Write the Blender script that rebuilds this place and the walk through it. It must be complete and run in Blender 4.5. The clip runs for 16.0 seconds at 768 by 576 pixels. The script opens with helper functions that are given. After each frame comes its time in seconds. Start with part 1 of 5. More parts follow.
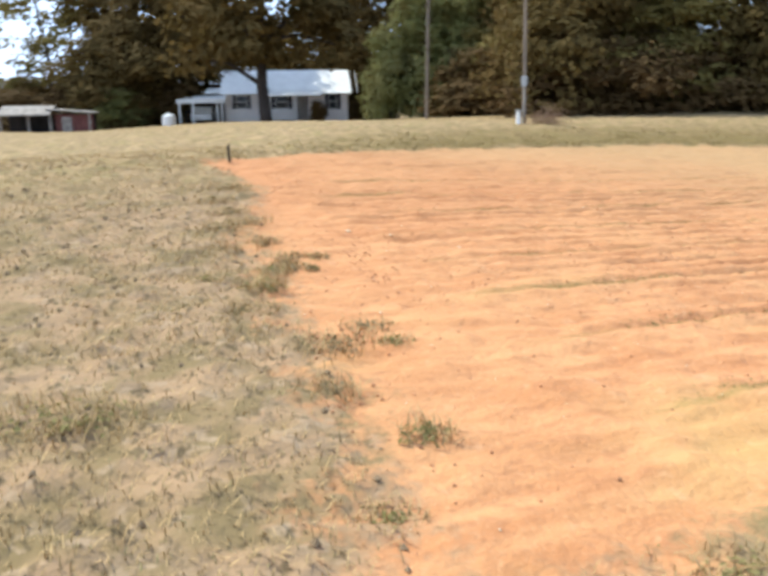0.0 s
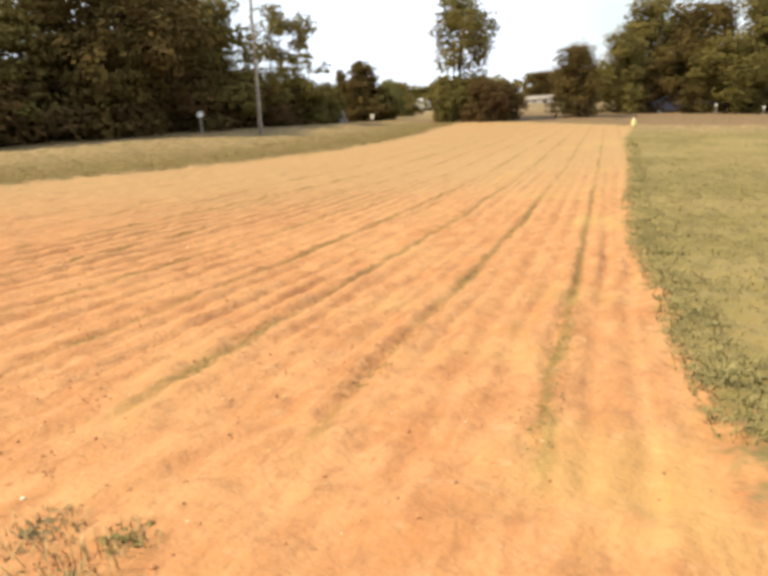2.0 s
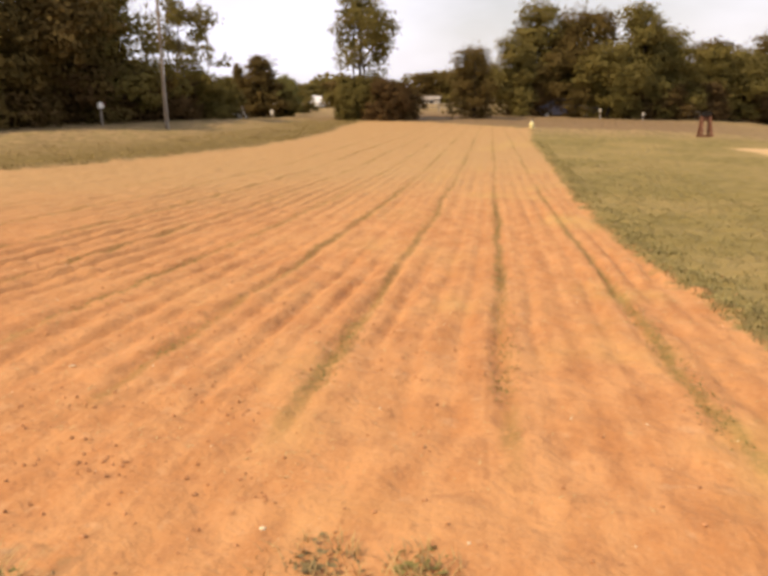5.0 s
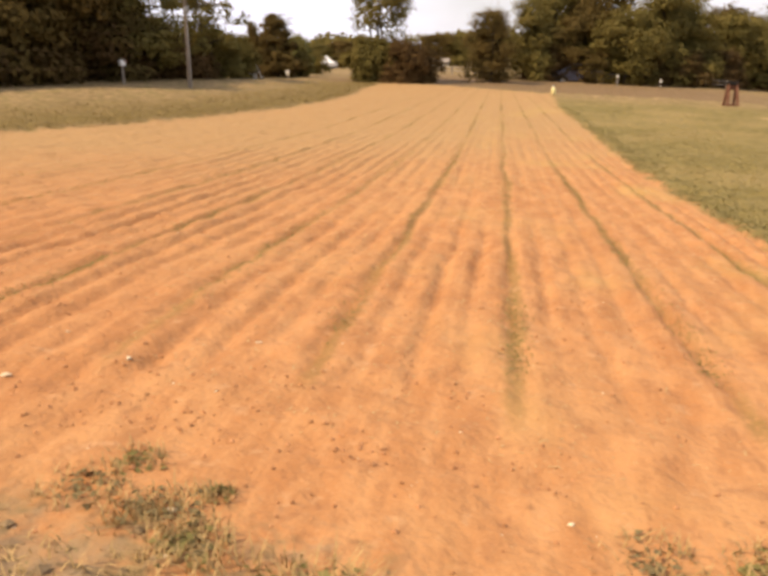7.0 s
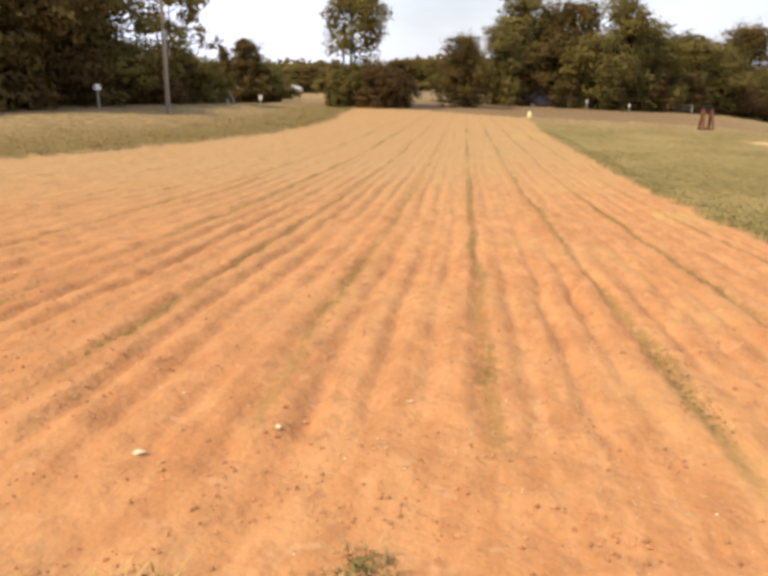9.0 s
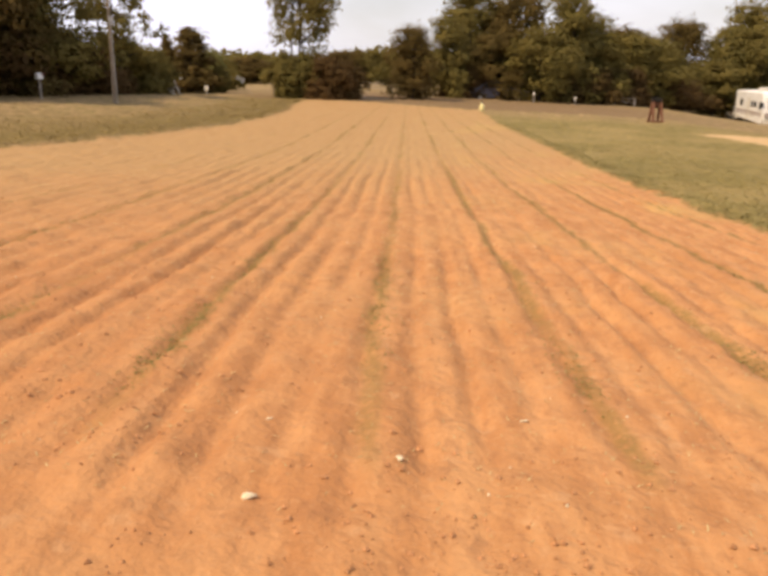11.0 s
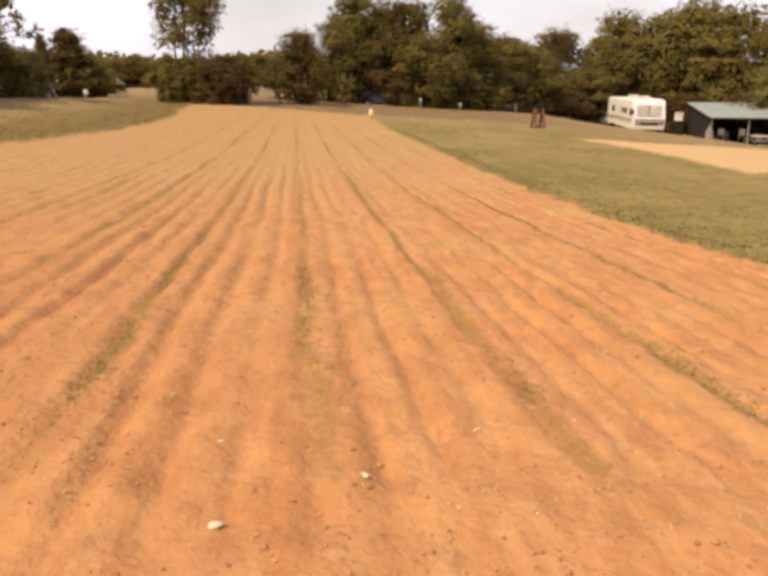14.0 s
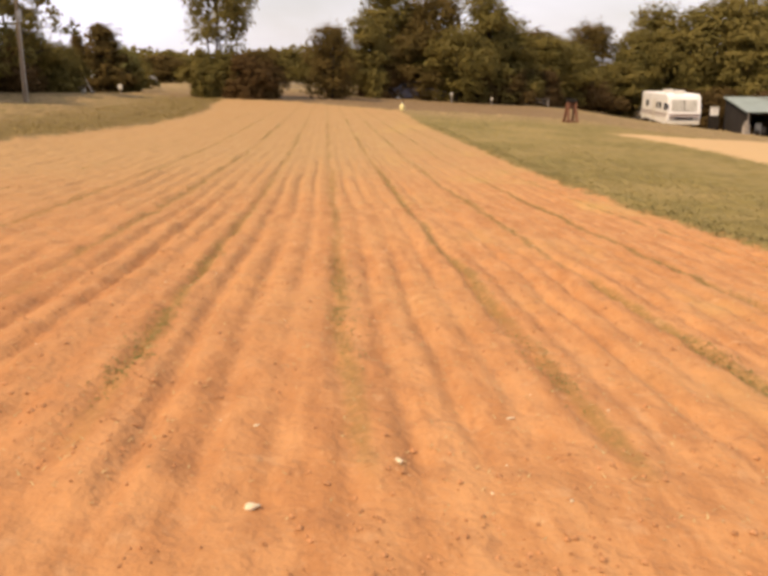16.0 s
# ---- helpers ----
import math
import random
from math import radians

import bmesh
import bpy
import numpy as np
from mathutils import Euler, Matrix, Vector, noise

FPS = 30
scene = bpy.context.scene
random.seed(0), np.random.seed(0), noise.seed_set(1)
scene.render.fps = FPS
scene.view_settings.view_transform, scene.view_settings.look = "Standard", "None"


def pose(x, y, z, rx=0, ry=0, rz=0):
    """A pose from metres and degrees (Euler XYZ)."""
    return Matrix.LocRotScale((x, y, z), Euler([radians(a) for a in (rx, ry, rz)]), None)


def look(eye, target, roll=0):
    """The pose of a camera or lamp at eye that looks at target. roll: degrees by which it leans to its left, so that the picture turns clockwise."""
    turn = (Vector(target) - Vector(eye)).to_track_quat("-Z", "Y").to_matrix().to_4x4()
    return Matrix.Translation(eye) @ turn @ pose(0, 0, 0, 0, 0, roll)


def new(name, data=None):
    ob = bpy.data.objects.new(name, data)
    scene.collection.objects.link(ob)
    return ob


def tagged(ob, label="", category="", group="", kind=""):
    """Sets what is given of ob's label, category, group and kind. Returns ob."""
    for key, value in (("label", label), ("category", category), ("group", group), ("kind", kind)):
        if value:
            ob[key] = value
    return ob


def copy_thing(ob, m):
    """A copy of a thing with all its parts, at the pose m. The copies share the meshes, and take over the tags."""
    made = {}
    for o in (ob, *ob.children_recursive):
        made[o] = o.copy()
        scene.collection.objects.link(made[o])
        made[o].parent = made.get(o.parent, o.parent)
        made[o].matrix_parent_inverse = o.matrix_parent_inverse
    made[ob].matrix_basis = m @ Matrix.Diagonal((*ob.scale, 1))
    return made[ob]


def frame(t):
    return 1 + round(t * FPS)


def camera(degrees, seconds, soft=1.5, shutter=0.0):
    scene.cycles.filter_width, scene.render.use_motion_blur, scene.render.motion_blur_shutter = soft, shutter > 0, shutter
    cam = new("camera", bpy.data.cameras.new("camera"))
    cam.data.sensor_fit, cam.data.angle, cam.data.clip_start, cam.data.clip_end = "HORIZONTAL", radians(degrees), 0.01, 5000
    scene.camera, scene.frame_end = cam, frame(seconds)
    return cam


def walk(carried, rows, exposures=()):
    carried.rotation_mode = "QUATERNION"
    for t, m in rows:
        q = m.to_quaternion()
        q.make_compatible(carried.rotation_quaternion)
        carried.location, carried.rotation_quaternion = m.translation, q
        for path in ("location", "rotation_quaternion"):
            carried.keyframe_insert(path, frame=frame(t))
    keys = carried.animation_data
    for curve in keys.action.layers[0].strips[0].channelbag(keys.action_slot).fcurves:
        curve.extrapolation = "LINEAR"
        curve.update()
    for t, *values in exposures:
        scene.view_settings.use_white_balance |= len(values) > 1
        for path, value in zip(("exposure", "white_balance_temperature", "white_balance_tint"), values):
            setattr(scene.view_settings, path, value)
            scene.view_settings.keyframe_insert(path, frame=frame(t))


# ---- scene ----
cam = camera(51.6, 16.0, soft=3.8, shutter=0.3)
PATH = [
    (0.0, pose(6.136, 0.728, 1.555, 76.38, 0.68, 73.01)),
    (0.5, pose(5.505, 0.430, 1.609, 76.16, 4.35, 62.69)),
    (1.0, pose(4.724, 0.279, 1.624, 75.98, 3.88, 47.80)),
    (1.5, pose(4.120, 0.209, 1.608, 77.50, 6.80, 33.81)),
    (2.0, pose(3.411, 0.119, 1.589, 76.64, 3.46, 24.01)),
    (2.5, pose(2.720, -0.159, 1.659, 78.07, 5.06, 19.39)),
    (3.0, pose(2.488, -0.253, 1.685, 79.54, 3.99, 18.42)),
    (5.5, pose(1.533, -0.272, 1.618, 74.32, 1.87, 14.81)),
    (6.0, pose(1.248, -0.317, 1.564, 72.98, 2.27, 15.42)),
    (6.5, pose(0.892, -0.336, 1.664, 74.31, 0.81, 17.79)),
    (7.0, pose(0.501, -0.397, 1.712, 73.46, 0.73, 14.71)),
    (7.5, pose(0.192, -0.359, 1.681, 74.08, 2.35, 16.48)),
    (8.0, pose(-0.098, -0.221, 1.689, 72.42, 0.55, 16.50)),
    (8.5, pose(-0.436, -0.132, 1.674, 74.43, 1.29, 12.26)),
    (9.0, pose(-0.762, -0.037, 1.680, 75.14, 0.70, 11.50)),
    (11.3, pose(-1.758, 0.385, 1.621, 74.55, 0.09, 4.66)),
    (11.5, pose(-1.825, 0.416, 1.645, 75.07, -0.44, 1.87)),
    (12.0, pose(-1.977, 0.397, 1.670, 75.21, 0.43, -4.52)),
    (12.5, pose(-1.957, 0.374, 1.650, 75.03, 0.36, -3.00)),
    (13.0, pose(-1.936, 0.373, 1.651, 74.40, 0.65, -3.78)),
    (13.5, pose(-1.946, 0.371, 1.649, 74.69, 0.28, -2.34)),
    (14.0, pose(-1.953, 0.359, 1.651, 74.91, -0.28, -1.16)),
    (14.5, pose(-1.961, 0.359, 1.645, 75.02, 0.12, -0.06)),
    (15.0, pose(-1.978, 0.351, 1.650, 74.65, 0.12, -0.25)),
    (15.5, pose(-1.978, 0.347, 1.648, 74.48, 0.13, 0.45)),
    (16.0, pose(-1.977, 0.339, 1.618, 74.57, -0.15, 0.99)),
]
walk(cam, PATH, [(0.0, 0.74, 6300, 1), (1.0, 0.70, 6300, 0), (1.5, 0.68, 6300, 1), (2.0, 0.56, 8500, 3), (3.0, 0.40, 9500, 12), (5.5, 0.18, 9800, 16), (7.0, 0.28, 9700, 16), (8.0, 0.28, 8900, 13), (8.5, 0.42, 8500, 11), (9.0, 0.34, 8500, 11), (11.5, 0.17, 9800, 17), (12.5, 0.16, 10000, 18), (16.0, 0.16, 9900, 18)])

# ---- sky and sun ----
SUN_EL, SUN_AZ = radians(52), radians(-126)          # azimuth clockwise from +y
world = bpy.data.worlds.new("sky")
scene.world = world
world.use_nodes = True
wt = world.node_tree
wt.nodes.clear()
sky = wt.nodes.new("ShaderNodeTexSky")
sky.sky_type, sky.sun_disc = "NISHITA", False
sky.sun_elevation, sky.sun_rotation = SUN_EL, SUN_AZ
sky.air_density, sky.dust_density, sky.ozone_density = 1.0, 1.2, 1.5
wc = wt.nodes.new("ShaderNodeTexCoord")
wm = wt.nodes.new("ShaderNodeMapping")
wm.inputs["Scale"].default_value = (1.3, 1.3, 3.2)
wn = wt.nodes.new("ShaderNodeTexNoise")
wn.inputs["Scale"].default_value, wn.inputs["Detail"].default_value = 2.2, 5
wr = wt.nodes.new("ShaderNodeValToRGB")
wr.color_ramp.elements[0].position, wr.color_ramp.elements[1].position = 0.36, 0.74
wr.color_ramp.elements[0].color, wr.color_ramp.elements[1].color = (0.42, 0.42, 0.42, 1), (0.92, 0.92, 0.92, 1)
wx = wt.nodes.new("ShaderNodeMix")
wx.data_type = "RGBA"
wx.inputs[7].default_value = (9.8, 12.0, 17.6, 1)
wb = wt.nodes.new("ShaderNodeBackground")
wb.inputs["Strength"].default_value = 0.088
wo = wt.nodes.new("ShaderNodeOutputWorld")
for a, b in ((wc.outputs["Generated"], wm.inputs["Vector"]), (wm.outputs["Vector"], wn.inputs["Vector"]), (wn.outputs["Fac"], wr.inputs["Fac"]),
             (wr.outputs["Color"], wx.inputs[0]), (sky.outputs["Color"], wx.inputs[6]), (wx.outputs[2], wb.inputs["Color"]), (wb.outputs["Background"], wo.inputs["Surface"])):
    wt.links.new(a, b)
sun = new("sun", bpy.data.lights.new("sun", "SUN"))
sun.data.energy, sun.data.angle, sun.data.color = 3.6, radians(0.6), (1.0, 0.94, 0.84)
sun_from = Vector((math.sin(SUN_AZ) * math.cos(SUN_EL), math.cos(SUN_AZ) * math.cos(SUN_EL), math.sin(SUN_EL)))
sun.matrix_world = look(sun_from * 60, (0, 0, 0))


# ---- materials ----
class Nodes:
    """A short way to write a node material."""

    def __init__(self, name):
        self.mat = bpy.data.materials.new(name)
        self.mat.use_nodes = True
        self.t = self.mat.node_tree
        self.b = self.t.nodes["Principled BSDF"]

    def put(self, kind, **inputs):
        n = self.t.nodes.new(kind)
        for k, v in inputs.items():
            self.set(n, k.replace("_", " "), v)
        return n

    def set(self, n, key, v):
        sock = n.inputs[int(key)] if key.isdigit() else n.inputs[key]
        if isinstance(v, bpy.types.NodeSocket):
            self.t.links.new(v, sock)
        else:
            sock.default_value = v

    def math(self, op, a, b=0.0, c=0.0):
        n = self.t.nodes.new("ShaderNodeMath")
        n.operation = op
        for i, v in enumerate((a, b, c)):
            self.set(n, str(i), v)
        return n.outputs[0]

    def mix(self, f, a, b):
        n = self.t.nodes.new("ShaderNodeMix")
        n.data_type = "RGBA"
        for k, v in (("0", f), ("6", (*a, 1) if isinstance(a, tuple) else a), ("7", (*b, 1) if isinstance(b, tuple) else b)):
            self.set(n, k, v)
        return n.outputs[2]

    def noise(self, scale, detail=4.0, stretch=(1, 1, 1), rough=0.55, where=None):
        m = self.t.nodes.new("ShaderNodeMapping")
        m.inputs["Scale"].default_value = stretch
        self.t.links.new(where or self.coord(), m.inputs["Vector"])
        n = self.put("ShaderNodeTexNoise", Vector=m.outputs[0], Scale=scale, Detail=detail, Roughness=rough)
        return n.outputs["Fac"]

    def coord(self):
        g = self.t.nodes.new("ShaderNodeNewGeometry")
        return g.outputs["Position"]

    def step(self, v, lo, hi):
        n = self.t.nodes.new("ShaderNodeMapRange")
        n.interpolation_type = "SMOOTHSTEP"
        for k, x in (("Value", v), ("From Min", lo), ("From Max", hi)):
            self.set(n, k, x)
        return n.outputs[0]

    def attr(self, name):
        n = self.t.nodes.new("ShaderNodeAttribute")
        n.attribute_name = name
        return n.outputs["Fac"]

    def bump(self, h, strength=0.4, dist=0.02):
        n = self.put("ShaderNodeBump", Strength=strength, Distance=dist, Height=h)
        self.t.links.new(n.outputs[0], self.b.inputs["Normal"])

    def done(self, colour, rough=0.9, metal=0.0, spec=0.3):
        self.set(self.b, "Base Color", (*colour, 1) if isinstance(colour, tuple) else colour)
        self.set(self.b, "Roughness", rough)
        self.set(self.b, "Metallic", metal)
        self.set(self.b, "Specular IOR Level", spec)
        return self.mat


def plain(name, colour, rough=0.7, metal=0.0, vary=0.25, scale=6.0, bump=0.1, stretch=(1, 1, 1)):
    """A worn surface of one colour: broad stains and fine grain."""
    n = Nodes(name)
    a, g = n.noise(scale, 4, stretch), n.noise(scale * 9, 3, stretch)
    dark = tuple(c * (1 - vary) for c in colour)
    light = tuple(min(1.0, c * (1 + vary * 0.5)) for c in colour)
    col = n.mix(n.step(n.math("ADD", n.math("MULTIPLY", a, 0.65), n.math("MULTIPLY", g, 0.35)), 0.35, 0.65), dark, light)
    if bump:
        n.bump(g, bump, 0.01)
    return n.done(col, rough, metal)


def leaf_mat(name, a, b, c):
    """Leaves: colour varies from clump to clump and across the crown."""
    n = Nodes(name)
    g = n.t.nodes.new("ShaderNodeNewGeometry")
    o = n.t.nodes.new("ShaderNodeObjectInfo")
    big = n.step(n.noise(0.55, 3), 0.35, 0.68)
    col = n.mix(g.outputs["Random Per Island"], a, b)
    col = n.mix(n.math("MULTIPLY", big, 0.6), col, c)
    col = n.mix(n.math("MULTIPLY", o.outputs["Random"], 0.25), col, (0.075, 0.07, 0.02))
    n.set(n.b, "Transmission Weight", 0.0)
    mat = n.done(col, 0.8, 0.0, 0.06)
    d = n.put("ShaderNodeBsdfTranslucent", Color=col)
    m = n.t.nodes.new("ShaderNodeMixShader")
    m.inputs[0].default_value = 0.32
    n.t.links.new(n.b.outputs[0], m.inputs[1])
    n.t.links.new(d.outputs[0], m.inputs[2])
    n.t.links.new(m.outputs[0], n.t.nodes["Material Output"].inputs["Surface"])
    return mat


LEAF_DARK = leaf_mat("leaves_dark", (0.097, 0.068, 0.024), (0.153, 0.102, 0.038), (0.196, 0.123, 0.044))
LEAF_OLIVE = leaf_mat("leaves_olive", (0.138, 0.116, 0.038), (0.222, 0.172, 0.057), (0.253, 0.188, 0.061))
LEAF_LIGHT = leaf_mat("leaves_light", (0.150, 0.154, 0.050), (0.250, 0.238, 0.088), (0.255, 0.222, 0.092))
LEAF_RUST = leaf_mat("leaves_rust", (0.086, 0.052, 0.023), (0.143, 0.084, 0.035), (0.124, 0.071, 0.03))
BARK = plain("bark", (0.062, 0.047, 0.038), 0.95, 0, 0.45, 3.0, 0.6, (1, 1, 0.25))
POLE_WOOD = plain("pole_wood", (0.25, 0.195, 0.145), 0.9, 0, 0.3, 2.5, 0.3, (4, 4, 0.3))
WHITE = plain("white_paint", (0.78, 0.77, 0.74), 0.6, 0, 0.12, 1.2)
SIDING = plain("white_siding", (0.80, 0.75, 0.71), 0.65, 0, 0.1, 0.8)
ROOF_WHITE = plain("white_roof_sheet", (0.80, 0.79, 0.76), 0.5, 0, 0.1, 0.9)
DARK_TRIM = plain("dark_shutter", (0.03, 0.03, 0.035), 0.6)
GLASS = plain("dark_window_glass", (0.03, 0.035, 0.04), 0.08, 0, 0.2, 1.0, 0)
RED_BROWN = plain("red_brown_wood", (0.20, 0.085, 0.05), 0.85, 0, 0.4, 5.0, 0.3)
TYRE = plain("tyre_rubber", (0.025, 0.024, 0.023), 0.85)
STEEL = plain("worn_steel", (0.45, 0.44, 0.42), 0.4, 0.9, 0.3)
CREAM = plain("cream_panel", (0.66, 0.62, 0.54), 0.45, 0, 0.1)
STRIPE = plain("maroon_stripe", (0.22, 0.12, 0.10), 0.45)
TIN = plain("green_grey_tin_roof", (0.30, 0.36, 0.33), 0.5, 0.2, 0.2, 1.5)
# Near-black board colour; it also stands in for shade inside the open sheds.
DARK_WOOD = plain("weathered_boards_with_shade", (0.024, 0.019, 0.016), 0.95, 0, 0.5, 2.0, 0.4, (1, 1, 0.3))
GREY_WOOD = plain("grey_boards", (0.30, 0.26, 0.22), 0.9, 0, 0.35, 3.0, 0.3)
STONE = plain("pale_stone", (0.68, 0.55, 0.37), 0.9, 0, 0.2, 20.0, 0.4)
YELLOW = plain("pale_yellow_plastic", (0.75, 0.66, 0.32), 0.5, 0, 0.15)
TARP = plain("faded_blue_tarp", (0.13, 0.13, 0.17), 0.6, 0, 0.3, 1.5)
BRICK_RED = plain("dull_red_wall", (0.16, 0.06, 0.05), 0.9, 0, 0.3, 2.0)
VERGE_CLOD = plain("dull_brown_clod", (0.26, 0.175, 0.095), 0.95, 0, 0.4, 18.0, 0.5)
FIELD_STRAW = plain("bleached_straw", (0.48, 0.36, 0.175), 0.9, 0, 0.35, 9.0, 0)
CLOD = plain("dry_clod", (0.48, 0.225, 0.105), 0.95, 0, 0.4, 18.0, 0.5)


def ground_mat():
    n = Nodes("ground_soil_and_grass")
    soil_d, u, lawn, sand, band = (n.attr(k) for k in ("soil", "rowu", "lawn", "sand", "band"))
    wide = n.math("ADD", 1.0, n.math("MULTIPLY", n.attr("near"), 1.3))
    edge = n.math("ADD", n.math("MULTIPLY", n.math("SUBTRACT", n.noise(2.2, 5), 0.5), 0.6), n.math("MULTIPLY", n.math("SUBTRACT", n.noise(11, 3), 0.5), 0.5))
    soil = n.step(n.math("ADD", soil_d, n.math("MULTIPLY", edge, wide)), n.math("MULTIPLY", wide, -0.12), n.math("MULTIPLY", wide, 0.16))
    # bare orange earth: broad tone, fine crumbs
    broad, fine = n.noise(0.40, 4), n.noise(38, 4)
    along = n.put("ShaderNodeCombineXYZ", X=u, Y=n.math("MULTIPLY", soil_d, 0.0)).outputs[0]
    lines = n.noise(5.5, 3, where=along)
    mid = n.math("ADD", n.math("MULTIPLY", n.noise(5.0, 5, (1, 0.35, 1)), 0.55), n.math("MULTIPLY", lines, 0.45))
    earth = n.mix(n.step(mid, 0.38, 0.64), (0.392, 0.169, 0.069), (0.507, 0.247, 0.109))
    earth = n.mix(n.math("MULTIPLY", n.step(broad, 0.42, 0.66), 0.6), earth, (0.472, 0.240, 0.105))
    earth = n.mix(n.math("MULTIPLY", n.step(fine, 0.5, 0.78), 0.3), earth, (0.552, 0.329, 0.178))
    earth = n.mix(n.math("MULTIPLY", n.step(n.noise(16, 4), 0.58, 0.76), 0.42), earth, (0.214, 0.093, 0.043))
    earth = n.mix(n.math("MULTIPLY", n.step(n.noise(8.5, 5, (1.3, 0.8, 1)), 0.50, 0.70), 0.45), earth, (0.303, 0.132, 0.061))
    earth = n.mix(n.math("MULTIPLY", n.step(n.noise(6.0, 5), 0.60, 0.72), 0.45), earth, (0.534, 0.307, 0.160))
    earth = n.mix(n.math("MULTIPLY", n.step(n.math("MULTIPLY", u, -1.0), 1.0, 4.5), 0.40), earth, (0.374, 0.162, 0.069))
    sep = n.put("ShaderNodeSeparateXYZ", Vector=n.coord())
    # bleached chaff lies thicker away from the near end and to the west
    chaff = n.math("ADD", sep.outputs[1], n.math("ADD", n.math("MULTIPLY", n.math("ADD", u, 3.0), -1.1), n.math("MULTIPLY", n.noise(0.5, 4), 6.0)))
    earth = n.mix(n.math("MULTIPLY", n.step(chaff, 9.0, 24.0), 0.75), earth, (0.375, 0.238, 0.112))
    # thin green seedlings along the rows
    ph = n.math("ABSOLUTE", n.math("SUBTRACT", n.math("FRACT", n.math("DIVIDE", n.math("ADD", n.math("ADD", u, n.math("MULTIPLY", n.noise(0.45, 2), 0.30)), 22.05), 1.18)), 0.5))
    line = n.step(n.math("ADD", ph, n.math("MULTIPLY", n.math("SUBTRACT", n.noise(4, 3), 0.5), 0.10)), 0.425, 0.49)
    line = n.math("MULTIPLY", line, n.step(n.math("ADD", sep.outputs[1], n.math("MULTIPLY", n.noise(1.5, 2), 1.2)), 3.6, 4.3))
    patch = n.step(n.noise(0.8, 4, (1.0, 0.35, 1)), 0.28, 0.56)
    green = n.math("MULTIPLY", n.math("MULTIPLY", line, patch), n.math("MULTIPLY", n.step(n.noise(26, 3), 0.22, 0.55), n.math("MULTIPLY", n.step(u, -7.5, -4.0), n.step(n.noise(0.75, 2, where=along), 0.20, 0.50))))
    earth = n.mix(n.math("MULTIPLY", green, n.math("SUBTRACT", 0.78, n.math("MULTIPLY", n.step(chaff, 8.0, 26.0), 0.32))), earth, (0.190, 0.125, 0.042))
    haze = n.math("MULTIPLY", n.step(n.noise(0.7, 4, (1.0, 0.6, 1)), 0.50, 0.75), n.step(u, -3.0, 2.0))
    earth = n.mix(n.math("MULTIPLY", haze, 0.45), earth, (0.46, 0.31, 0.11))
    # dry verge, lawn, weeds
    tuft = n.noise(14, 5)
    dry = n.mix(n.step(n.noise(5, 5), 0.35, 0.65), (0.180, 0.122, 0.056), (0.310, 0.212, 0.108))
    dry = n.mix(n.math("MULTIPLY", n.step(n.noise(1.4, 4), 0.48, 0.66), 0.7), dry, (0.235, 0.180, 0.072))
    dry = n.mix(n.math("MULTIPLY", n.step(tuft, 0.55, 0.72), 0.55), dry, (0.115, 0.080, 0.040))
    dry = n.mix(n.math("MULTIPLY", n.step(n.noise(2.3, 5), 0.50, 0.66), 0.75), dry, (0.37, 0.248, 0.126))
    dry = n.mix(n.math("MULTIPLY", n.step(n.noise(7.5, 4, (1.6, 1, 1)), 0.57, 0.68), 0.65), dry, (0.150, 0.100, 0.058))
    dry = n.mix(n.math("MULTIPLY", n.step(n.noise(3.7, 5), 0.56, 0.68), 0.5), dry, (0.195, 0.160, 0.066))
    near = n.attr("near")
    worn = n.mix(n.step(n.noise(1.7, 5), 0.42, 0.62), (0.300, 0.192, 0.104), (0.180, 0.126, 0.058))
    worn = n.mix(n.math("MULTIPLY", n.step(n.noise(4.3, 4), 0.52, 0.66), 0.7), worn, (0.195, 0.132, 0.080))
    worn = n.mix(n.math("MULTIPLY", n.step(n.noise(6.5, 4, (1.4, 1, 1)), 0.55, 0.68), 0.7), worn, (0.331, 0.234, 0.144))
    worn = n.mix(n.math("MULTIPLY", n.step(n.noise(9.5, 4, (1.0, 1.5, 1)), 0.55, 0.66), 0.8), worn, (0.083, 0.059, 0.029))
    dry = n.mix(near, dry, worn)
    turf = n.mix(n.step(n.noise(2.5, 5), 0.35, 0.65), (0.162, 0.124, 0.044), (0.218, 0.166, 0.062))
    turf = n.mix(n.math("MULTIPLY", n.step(n.noise(0.35, 3), 0.40, 0.65), 0.7), turf, (0.272, 0.196, 0.082))
    turf = n.mix(n.math("MULTIPLY", n.step(tuft, 0.55, 0.75), 0.22), turf, (0.085, 0.08, 0.025))
    grass = n.mix(n.step(lawn, 0.05, 0.9), dry, turf)
    grass = n.mix(n.math("MULTIPLY", band, n.math("ADD", 0.55, n.math("MULTIPLY", n.noise(1.2, 3), 0.5))), grass, (0.140, 0.096, 0.031))
    grass = n.mix(n.math("MULTIPLY", n.attr("far_end"), n.math("ADD", 0.45, n.math("MULTIPLY", n.noise(0.8, 4), 0.6))), grass, (0.170, 0.105, 0.058))
    grass = n.mix(n.step(n.math("ADD", sand, n.math("MULTIPLY", edge, 0.8)), -0.3, 0.4), grass, (0.50, 0.33, 0.17))
    n.bump(n.math("ADD", n.math("MULTIPLY", n.noise(22, 3), 0.6), n.noise(8, 3)), 0.6, 0.04)
    return n.done(n.mix(soil, grass, earth), 0.95, 0, 0.15)


